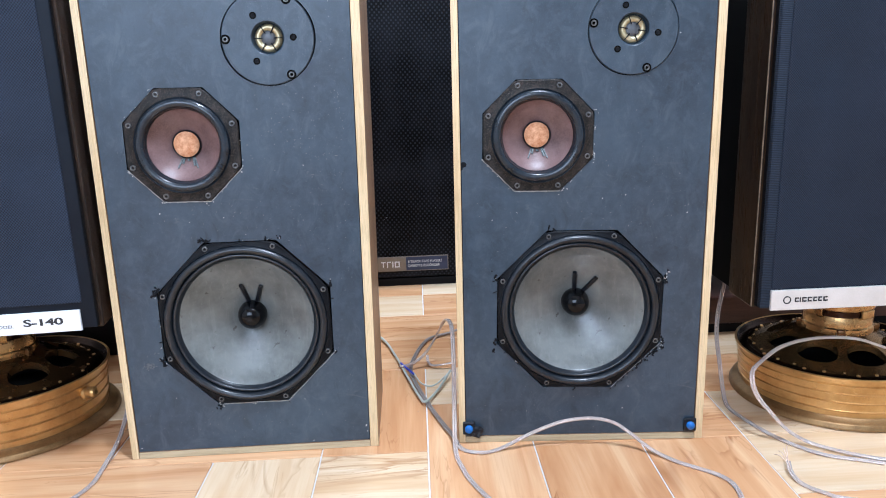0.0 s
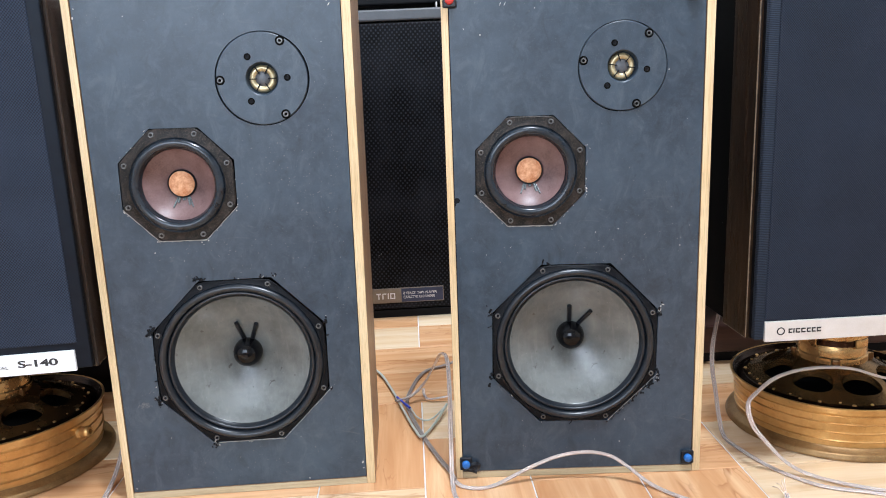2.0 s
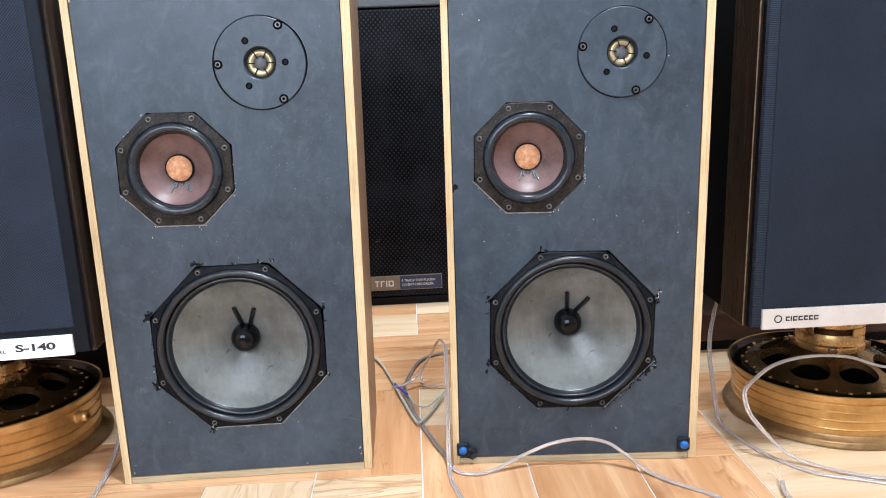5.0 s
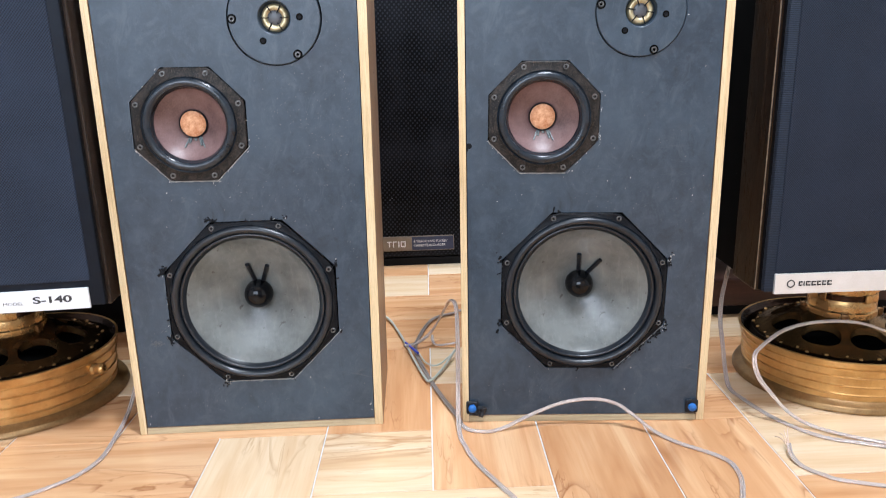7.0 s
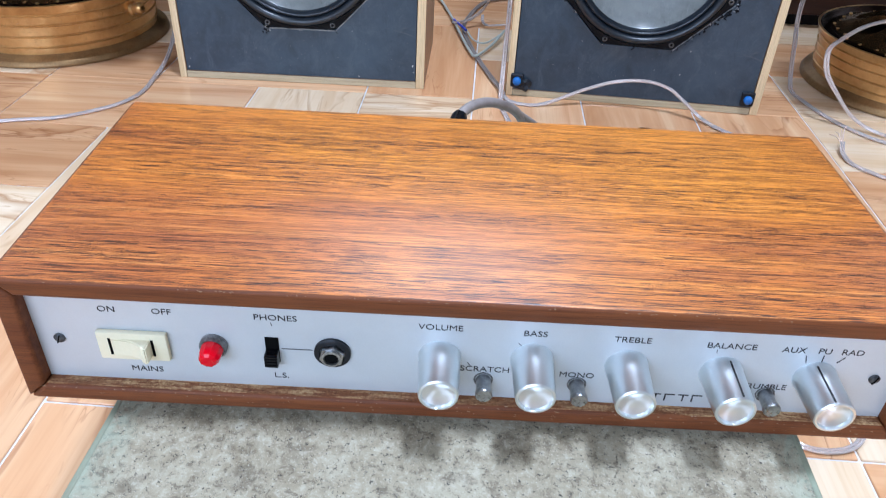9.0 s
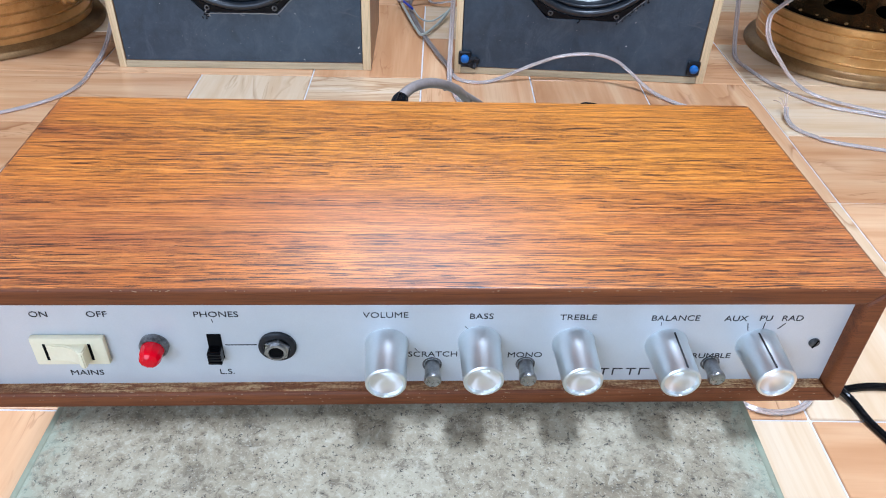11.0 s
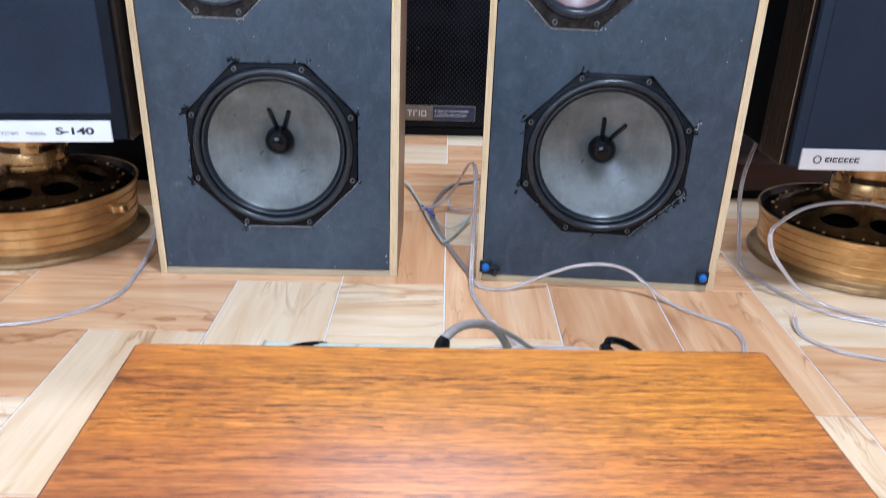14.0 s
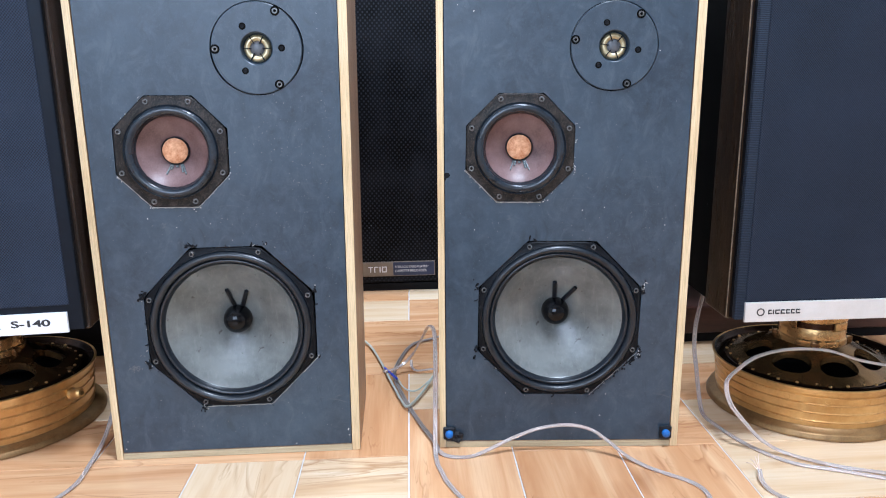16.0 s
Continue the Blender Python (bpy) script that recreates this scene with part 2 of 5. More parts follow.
M['worn_lip'] = mottled("rubbed_lip", (0.30, 0.18, 0.09), (0.55, 0.42, 0.28), 120, (0.5, 0.7))
M['blackbox'] = mottled("black_vinyl", (0.002, 0.002, 0.003), (0.006, 0.006, 0.007), 20, (0.4, 0.55), 0, 600, 0.15, 0.12)
M['rubber'] = mottled("black_rubber", (0.003, 0.004, 0.006), (0.009, 0.011, 0.016), 50, (0.30, 0.44), 0, 600, 0.12, 0.36)
M['roll'] = mottled("roll_rubber", (0.004, 0.006, 0.009), (0.011, 0.015, 0.021), 50, (0.26, 0.36), 0, 600, 0.10, 0.55)
M['surround'] = mottled("surround_rubber", (0.006, 0.009, 0.013), (0.018, 0.026, 0.036), 60, (0.18, 0.28), 0, 500, 0.12, 0.5)
M['gloss_black'] = mottled("gloss_black", (0.002, 0.002, 0.0025), (0.004, 0.004, 0.005), 40, (0.05, 0.10), 0, 300, 0.02, 0.25)
M['frame_black'] = mottled("driver_frame", (0.003, 0.003, 0.004), (0.010, 0.011, 0.013), 90, (0.35, 0.55), 0, 900, 0.3, 0.10)
m = mat("tarnished_frame", (0.01, 0.01, 0.01), 0.45, 0.1, 0.2)
r1, r2_, r3_ = noise_node(m, 60, 5, 0.7), noise_node(m, 420, 4, 0.7), noise_node(m, 900, 3, 0.6)
c0 = ramp(m, r1, [(0.36, (0.005, 0.005, 0.005)), (0.52, (0.016, 0.014, 0.013)), (0.66, (0.040, 0.032, 0.027))])
c0 = mix(m, ramp(m, r2_, [(0.52, (0, 0, 0)), (0.64, (0.55, 0.55, 0.55))]), c0, (0.075, 0.057, 0.044))
c0 = mix(m, ramp(m, r2_, [(0.34, (0.8, 0.8, 0.8)), (0.44, (0, 0, 0))]), c0, (0.003, 0.003, 0.003))
c0 = mix(m, ramp(m, r3_, [(0.64, (0, 0, 0)), (0.72, (0.6, 0.6, 0.6))]), c0, (0.26, 0.22, 0.18))
colour(m, c0)
rough_of(m, r1, 0.35, 0.6)
bump(m, r2_, 0.5, 0.0006)
M['frame_rust'] = m
m = mat("grey_paper_cone", (0.14, 0.135, 0.13), 0.34, 0, 0.5)
n1, n2 = noise_node(m, 16, 5, 0.65), noise_node(m, 1.0, 4, 0.6, (160, 160, 9))
n3, n4 = noise_node(m, 700, 3, 0.6), noise_node(m, 90, 3, 0.5)
c0 = ramp(m, n1, [(0.34, (0.088, 0.094, 0.090)), (0.66, (0.168, 0.178, 0.171))])
c0 = mix(m, ramp(m, n2, [(0.55, (0, 0, 0)), (0.72, (0.2, 0.2, 0.2))]), c0, (0.26, 0.265, 0.25))
c0 = mix(m, ramp(m, n4, [(0.68, (0, 0, 0)), (0.74, (0.7, 0.7, 0.7))]), c0, (0.045, 0.038, 0.034))
c0 = mix(m, ramp(m, n3, [(0.66, (0, 0, 0)), (0.74, (0.5, 0.5, 0.5))]), c0, (0.28, 0.285, 0.27))
colour(m, c0)
rough_of(m, n1, 0.20, 0.30)
bump(m, n3, 0.18, 0.0005)
M['cone'] = m
M['cone_plum'] = mottled("plum_cone", (0.085, 0.043, 0.039), (0.225, 0.140, 0.135), 26, (0.30, 0.44), 0, 500, 0.35, 0.5)
M['felt'] = mottled("orange_felt_cap", (0.48, 0.15, 0.045), (0.90, 0.55, 0.33), 130, (0.8, 0.9))
M['grey_glue'] = mottled("grey_glue", (0.06, 0.075, 0.080), (0.24, 0.28, 0.28), 300, (0.12, 0.25))
M['gold_foil'] = mottled("gold_ring", (0.34, 0.27, 0.14), (0.60, 0.52, 0.33), 110, (0.28, 0.42), 0.6)
M['steel'] = mottled("screw_steel", (0.07, 0.07, 0.07), (0.30, 0.30, 0.30), 300, (0.25, 0.45), 0.7)
M['dark_steel'] = mottled("dull_steel", (0.03, 0.032, 0.035), (0.12, 0.125, 0.13), 300, (0.3, 0.5), 0.6)
M['chip'] = mottled("bare_chip", (0.40, 0.39, 0.37), (0.62, 0.60, 0.57), 200, (0.7, 0.9))
M['bare'] = mottled("bare_cut_edge", (0.20, 0.20, 0.19), (0.50, 0.48, 0.45), 90, (0.6, 0.8))
M['scuff'] = mottled("rubbed_scuff", (0.09, 0.097, 0.104), (0.19, 0.195, 0.20), 150, (0.7, 0.9))
M['blue'] = mottled("blue_plastic", (0.010, 0.10, 0.36), (0.02, 0.16, 0.50), 90, (0.35, 0.5))
M['red_cap'] = mottled("red_plastic", (0.50, 0.03, 0.03), (0.65, 0.06, 0.05), 90, (0.35, 0.5))
M['cloth_navy'] = cloth("navy_grille_cloth", (0.003, 0.005, 0.010), (0.013, 0.021, 0.038), 0.0030)
M['cloth_black'] = cloth("black_grille_mesh", (0.0006, 0.0006, 0.0008), (0.026, 0.027, 0.034), 0.0108, 0.45, 0.08, (0.55, 0.90))
M['cloth_weave'] = cloth("coarse_navy_cloth", (0.004, 0.006, 0.012), (0.022, 0.033, 0.057), 0.0036)
m = mat("ribbed_navy_cloth", (0.01, 0.015, 0.027), 0.8, 0, 0.3)
te, ne, le, be = nodes_of(m)
tce, wv = ne.new("ShaderNodeTexCoord"), ne.new("ShaderNodeTexWave")
wv.wave_type, wv.bands_direction = 'BANDS', 'Z'
wv.inputs["Scale"].default_value = 140
wv.inputs["Distortion"].default_value = 0.6
le.new(tce.outputs["Object"], wv.inputs["Vector"])
colour(m, ramp(m, wv.outputs["Fac"], [(0.20, (0.007, 0.011, 0.019)), (0.80, (0.017, 0.027, 0.046))]))
bump(m, wv.outputs["Fac"], 0.4, 0.0008)
M['cloth_edge'] = m
M['navy_edge'] = mottled("navy_vinyl", (0.004, 0.006, 0.011), (0.007, 0.011, 0.018), 30, (0.45, 0.6), 0, 600, 0.15, 0.16)
M['grey_trim'] = mottled("grey_trim", (0.055, 0.060, 0.068), (0.085, 0.090, 0.10), 30, (0.35, 0.5))
M['silver_plate'] = mottled("silver_plate", (0.62, 0.60, 0.57), (0.72, 0.70, 0.68), 30, (0.35, 0.5), 0.35)
M['white_plate'] = mottled("white_plate", (0.76, 0.77, 0.79), (0.84, 0.85, 0.87), 30, (0.35, 0.5), 0.0)
M['print_black'] = mottled("black_print", (0.015, 0.015, 0.016), (0.03, 0.03, 0.032), 100, (0.5, 0.6))
M['print_white'] = mottled("white_print", (0.6, 0.6, 0.6), (0.75, 0.75, 0.75), 100, (0.5, 0.6))
M['badge_navy'] = mottled("navy_badge", (0.012, 0.020, 0.05), (0.02, 0.032, 0.075), 60, (0.3, 0.4))
M['badge_bronze'] = mottled("bronze_badge", (0.17, 0.14, 0.11), (0.24, 0.20, 0.16), 60, (0.35, 0.5), 0.6)
m = mat("gold_wheel_paint", (0.45, 0.25, 0.08), 0.36, 0.65)
n1, n2, n3 = noise_node(m, 26, 5, 0.65), noise_node(m, 110, 5, 0.7), noise_node(m, 500, 3, 0.6)
c0 = ramp(m, n1, [(0.32, (0.50, 0.270, 0.086)), (0.68, (0.72, 0.440, 0.168))])
c0 = mix(m, ramp(m, n2, [(0.60, (0, 0, 0)), (0.70, (0.30, 0.30, 0.30))]), c0, (0.24, 0.120, 0.040))
c0 = mix(m, ramp(m, n2, [(0.25, (0.5, 0.5, 0.5)), (0.33, (0, 0, 0))]), c0, (0.66, 0.51, 0.32))
c0 = mix(m, ramp(m, n3, [(0.66, (0, 0, 0)), (0.76, (0.4, 0.4, 0.4))]), c0, (0.70, 0.56, 0.36))
colour(m, c0)
rough_of(m, n1, 0.24, 0.36)
bump(m, n2, 0.25, 0.0008)
M['gold'] = m
# wheel gold with shade and dark reflections painted in, for ring, hollows and rim inside
M['gold_dark'] = mottled("shaded_wheel_gold", (0.012, 0.005, 0.003), (0.048, 0.021, 0.010), 26, (0.16, 0.34), 0.8, 500, 0.15)
M['alu'] = mottled("spun_aluminium", (0.74, 0.79, 0.80), (0.82, 0.87, 0.88), 25, (0.27, 0.36), 1.0, 900, 0.03)
m = mat("spun_disc", (0.86, 0.86, 0.85), 0.34, 1.0)
ts, ns, ls, bs = nodes_of(m)
tg = ns.new("ShaderNodeTangent")
tg.direction_type, tg.axis = 'RADIAL', 'Y'
ls.new(tg.outputs[0], bs.inputs["Tangent"])
bs.inputs["Anisotropic"].default_value = 0.92
M['spun'] = m
# wheel face gold, darkened so that dark reflections sit in the colour
M['gold_face'] = mottled("shaded_wheel_face", (0.065, 0.030, 0.012), (0.210, 0.110, 0.040), 22, (0.18, 0.36), 0.8, 500, 0.15)
# flange gold, toned down to paint the shade under the lip
M['gold_flange'] = mottled("shaded_gold_flange", (0.16, 0.085, 0.030), (0.38, 0.225, 0.090), 26, (0.36, 0.52), 0.6, 500, 0.2)
# the same for the right-hand wheel, darkened less
M['gold_tan'] = mottled("half_shaded_wheel_face", (0.13, 0.065, 0.023), (0.36, 0.205, 0.078), 22, (0.16, 0.32), 0.85, 500, 0.15)
M['gold_brown'] = mottled("brown_gold_paint", (0.36, 0.205, 0.075), (0.60, 0.375, 0.155), 30, (0.20, 0.34), 0.8, 500, 0.15)
M['alu_panel'] = mottled("anodised_panel", (0.53, 0.555, 0.565), (0.60, 0.625, 0.635), 25, (0.42, 0.55), 0.25, 1200, 0.05)
M['ivory'] = mottled("ivory_plastic", (0.76, 0.70, 0.48), (0.82, 0.765, 0.55), 40, (0.5, 0.6), 0, 600, 0.1, 0.2)
M['chrome'] = mottled("worn_chrome", (0.26, 0.26, 0.26), (0.50, 0.50, 0.50), 150, (0.22, 0.36), 1.0)
# near-black that stands in for the shade inside holes, gaps and hollows
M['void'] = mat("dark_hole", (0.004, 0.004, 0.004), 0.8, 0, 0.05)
M['shelf_red'] = wood("dark_red_wood", (0.022, 0.009, 0.007), (0.045, 0.017, 0.012), (0.07, 0.028, 0.02), 'x', 1.0, 0.35, 0.4)

# lit neon lens
m = mat("red_lens", (0.50, 0.0, 0.006), 0.08, 0, 0.28)
nb = nodes_of(m)[3]
nb.inputs["Emission Color"].default_value = (1.0, 0.0, 0.03, 1)
nb.inputs["Emission Strength"].default_value = 0.12
M['lens'] = m

# clear twin cable
m = mat("clear_cable", (0.94, 0.90, 0.88), 0.06)
nb = nodes_of(m)[3]
nb.inputs["Transmission Weight"].default_value = 0.72
nb.inputs["IOR"].default_value = 1.42
cf = noise_node(m, 35, 3)
colour(m, ramp(m, cf, [(0.35, (0.97, 0.88, 0.83)), (0.65, (1.0, 0.96, 0.93))]))
M['clear'] = m
M['core'] = mottled("copper_core", (0.66, 0.47, 0.38), (0.82, 0.66, 0.56), 90, (0.3, 0.45), 0.6)
M['grey_cable'] = mottled("grey_cable", (0.18, 0.145, 0.128), (0.30, 0.255, 0.230), 60, (0.3, 0.45))
M['green_cable'] = mottled("pale_green_cable", (0.34, 0.37, 0.32), (0.50, 0.53, 0.47), 60, (0.25, 0.4))
M['blue_wire'] = mottled("blue_wire", (0.02, 0.04, 0.40), (0.04, 0.07, 0.55), 60, (0.3, 0.4))

# worn painted board
m = mat("worn_green_board", (0.3, 0.3, 0.25), 0.7)
a1 = noise_node(m, 14, 6, 0.65)
a2 = noise_node(m, 210, 5, 0.7, None, 0.4)
a3 = noise_node(m, 480, 4, 0.7)
a4 = noise_node(m, 45, 5, 0.65)
a5 = noise_node(m, 900, 3, 0.6)
a6 = noise_node(m, 1.0, 5, 0.7, (70, 50, 50), 1.0)
c0 = ramp(m, a1, [(0.38, (0.250, 0.205, 0.130)), (0.50, (0.340, 0.290, 0.195)), (0.62, (0.410, 0.362, 0.255))])
c0 = mix(m, ramp(m, a6, [(0.34, (0.50, 0.50, 0.50)), (0.50, (0, 0, 0))]), c0, (0.190, 0.155, 0.100))
c0 = mix(m, ramp(m, a6, [(0.52, (0, 0, 0)), (0.66, (0.6, 0.6, 0.6))]), c0, (0.46, 0.412, 0.300))
c0 = mix(m, ramp(m, a4, [(0.32, (0.55, 0.55, 0.55)), (0.43, (0, 0, 0))]), c0, (0.125, 0.100, 0.066))
c0 = mix(m, ramp(m, a2, [(0.36, (0.75, 0.75, 0.75)), (0.47, (0, 0, 0))]), c0, (0.120, 0.094, 0.062))
c0 = mix(m, ramp(m, a2, [(0.54, (0, 0, 0)), (0.66, (0.60, 0.60, 0.60))]), c0, (0.52, 0.470, 0.36))
c0 = mix(m, ramp(m, a3, [(0.34, (0.95, 0.95, 0.95)), (0.41, (0, 0, 0))]), c0, (0.035, 0.029, 0.021))
c0 = mix(m, ramp(m, a5, [(0.58, (0, 0, 0)), (0.68, (0.6, 0.6, 0.6))]), c0, (0.55, 0.505, 0.40))
ts, ns, ls, bs = nodes_of(m)
tcs, sps = ns.new("ShaderNodeTexCoord"), ns.new("ShaderNodeSeparateXYZ")
ls.new(tcs.outputs["Object"], sps.inputs[0])


def edge_mask(axis, centre, inner, outer):
    """Nought in the middle of the board, one at its edge."""
    sub, ab, mr = ns.new("ShaderNodeMath"), ns.new("ShaderNodeMath"), ns.new("ShaderNodeMapRange")
    sub.operation, ab.operation = 'SUBTRACT', 'ABSOLUTE'
    sub.inputs[1].default_value = centre
    ls.new(sps.outputs[axis], sub.inputs[0])
    ls.new(sub.outputs[0], ab.inputs[0])
    mr.inputs[1].default_value, mr.inputs[2].default_value = inner, outer
    ls.new(ab.outputs[0], mr.inputs[0])
    return mr.outputs[0]


left_paint = mix(m, 1.0, edge_mask(0, 0.4392, 0.146, 0.172), ramp(m, a6, [(0.40, (0, 0, 0)), (0.54, (0.9, 0.9, 0.9))]), 'MULTIPLY')
c0 = mix(m, left_paint, c0, (0.330, 0.385, 0.285))
back_paint = mix(m, 1.0, edge_mask(1, -0.7160, 0.228, 0.256), ramp(m, a4, [(0.30, (0, 0, 0)), (0.45, (1, 1, 1))]), 'MULTIPLY')
c0 = mix(m, back_paint, c0, (0.400, 0.440, 0.345))
colour(m, c0)
bump(m, a2, 0.3, 0.0006)
M['slab'] = m
M['green_paint'] = mottled("chipped_green_paint", (0.26, 0.25, 0.17), (0.30, 0.345, 0.245), 60, (0.5, 0.7), 0, 300, 0.3)


# ---- mesh helpers ----
def finish(bm, name, material, smooth=False):
    me = bpy.data.meshes.new(name)
    bmesh.ops.recalc_face_normals(bm, faces=bm.faces[:])
    bm.to_mesh(me)
    bm.free()
    for x in (material if isinstance(material, (list, tuple)) else [material]):
        me.materials.append(x)
    if smooth:
        me.polygons.foreach_set("use_smooth", [True] * len(me.polygons))
        me.set_sharp_from_angle(angle=radians(smooth if smooth is not True else 40))
    return me


def part(name, bm, material, parent, label="", smooth=False, at=None):
    me = bm if isinstance(bm, bpy.types.Mesh) else finish(bm, name, material, smooth)
    ob = new(name, me)
    ob.parent = parent
    if at is not None:
        ob.matrix_basis = at
    if label:
        ob["label"] = label
    return ob


def empty(name, m, label, category, group="", kind=""):
    ob = new(name)
    ob.empty_display_size = 0.05
    ob.matrix_basis = m
    return tagged(ob, label, category, group, kind)


def box(x0, x1, y0, y1, z0, z1, bevel=0.0, seg=2, bm=None):
    own = bm is None
    b = bmesh.new()
    v = [b.verts.new((x, y, z)) for x in (x0, x1) for y in (y0, y1) for z in (z0, z1)]
    for f in ((0, 1, 3, 2), (4, 6, 7, 5), (0, 4, 5, 1), (2, 3, 7, 6), (0, 2, 6, 4), (1, 5, 7, 3)):
        b.faces.new([v[i] for i in f])
    bmesh.ops.recalc_face_normals(b, faces=b.faces[:])
    if bevel:
        bmesh.ops.bevel(b, geom=b.edges[:], offset=bevel, segments=seg, profile=0.5, affect='EDGES')
    if own:
        return b
    join(bm, b)
    return bm


def join(bm, other):
    tmp = bpy.data.meshes.new("tmp")
    other.to_mesh(tmp)
    other.free()
    bm.from_mesh(tmp)
    bpy.data.meshes.remove(tmp)
    return bm


def lathe(profile, n=48, axis='y', bm=None):
    """Rings of (radius, height along the axis); the axis points to +y or +z."""
    b = bm or bmesh.new()
    rings = []
    for r, h in profile:
        if r < 1e-6:
            p = (0, h, 0) if axis == 'y' else (0, 0, h)
            rings.append([b.verts.new(p)])
        else:
            ring = []
            for i in range(n):
                a = 2 * math.pi * i / n
                p = (r * math.cos(a), h, r * math.sin(a)) if axis == 'y' else (r * math.cos(a), r * math.sin(a), h)
                ring.append(b.verts.new(p))
            rings.append(ring)
    for p, q in zip(rings, rings[1:]):
        for i in range(n):
            j = (i + 1) % n
            if len(p) == 1 and len(q) == 1:
                continue
            if len(p) == 1:
                b.faces.new((p[0], q[i], q[j]))
            elif len(q) == 1:
                b.faces.new((p[i], q[0], p[j]))
            else:
                b.faces.new((p[i], q[i], q[j], p[j]))
    return b


def smooth_path(pts, steps=8):
    """Catmull-Rom through the points."""
    v = [Vector(p) for p in pts]
    v = [v[0] * 2 - v[1]] + v + [v[-1] * 2 - v[-2]]
    out = []
    for i in range(1, len(v) - 2):
        a, b, c, d = v[i - 1:i + 3]
        for s in range(steps):
            t = s / steps
            out.append(0.5 * (2 * b + (c - a) * t + (2 * a - 5 * b + 4 * c - d) * t * t + (3 * b - a - 3 * c + d) * t ** 3))
    out.append(v[-2])
    return out


def tube(pts, r, n=8, steps=8, side=0.0, bm=None, smooth=True):
    """A round tube along a smooth line; side shifts it sideways, for twin cords."""
    b = bm or bmesh.new()
    line = smooth_path(pts, steps) if smooth else [Vector(p) for p in pts]
    rings = []
    up = Vector((0, 0, 1))
    prev = None
    for i, p in enumerate(line):
        d = (line[min(i + 1, len(line) - 1)] - line[max(i - 1, 0)]).normalized()
        if prev is None:
            s = d.cross(up)
            if s.length < 0.1:
                s = Vector((1, 0, 0))
        else:
            flat = d.cross(up)
            s = prev - d * prev.dot(d)
            s.normalize()
            if flat.dot(s) < 0:
                flat = -flat
            s = s + 0.25 * flat
        s = s - d * s.dot(d)
        s.normalize()
        prev = s
        w = s.cross(d)
        c = p + s * side
        rings.append([b.verts.new(c + r * (math.cos(2 * math.pi * k / n) * s + math.sin(2 * math.pi * k / n) * w)) for k in range(n)])
    for p, q in zip(rings, rings[1:]):
        for k in range(n):
            b.faces.new((p[k], p[(k + 1) % n], q[(k + 1) % n], q[k]))
    b.faces.new(rings[0])
    b.faces.new(rings[-1])
    return b


def letters(text, size, at, parent, material, name="lettering", extrude=0.0001, align='CENTER', spread=1.0, wide=1.0, bold=0.0):
    cu = bpy.data.curves.new(name, 'FONT')
    cu.body, cu.size, cu.align_x, cu.align_y, cu.extrude = text, size, align, 'CENTER', extrude
    cu.space_character = spread
    cu.offset = bold
    cu.resolution_u = 3
    tmp = bpy.data.objects.new(name, cu)
    me = bpy.data.meshes.new_from_object(tmp)
    bpy.data.objects.remove(tmp)
    bpy.data.curves.remove(cu)
    me.materials.clear()
    me.materials.append(material)
    ob = new(name, me)
    ob.parent = parent
    ob.matrix_basis = at @ Matrix.Diagonal((wide, 1, 1, 1))
    return ob


def upright(x, y, z):
    """A pose on a face that looks to -y."""
    return pose(x, y, z, 90, 0, 0)


# ---- room ----
X0, X1, Y0, Y1, H = -1.6, 2.6, -3.0, 1.7, 2.7


def wall(name, *b):
    return tagged(part(name, box(*b), M['wall'], None), "plain white painted wall", "wall", kind="structure")


wall("wall_north", X0 - 0.12, X1 + 0.12, Y1, Y1 + 0.12, 0, H)
wall("wall_west", X0 - 0.12, X0, Y0 - 0.12, Y1, 0, H)
wall("wall_east", X1, X1 + 0.12, Y0 - 0.12, Y1, 0, H)
WX0, WX1, WZ0, WZ1 = -1.45, 0.55, 0.75, 2.25
wb = box(X0, WX0, Y0 - 0.12, Y0, 0, H)
box(WX1, X1, Y0 - 0.12, Y0, 0, H, bm=wb)
box(WX0, WX1, Y0 - 0.12, Y0, 0, WZ0, bm=wb)
box(WX0, WX1, Y0 - 0.12, Y0, WZ1, H, bm=wb)
tagged(part("wall_south", wb, M['wall'], None), "white wall with a wide window opening", "wall", kind="structure")
tagged(part("ceiling", box(X0 - 0.12, X1 + 0.12, Y0 - 0.12, Y1 + 0.12, H, H + 0.1), M['wall'], None), "plain white ceiling", "ceiling", kind="structure")
ground = tagged(part("floor", box(X0 - 0.12, X1 + 0.12, Y0 - 0.12, Y1 + 0.12, -0.06, -0.0018), M['grout'], None),
                "glossy wood-look tile floor with white joints", "floor", kind="structure")


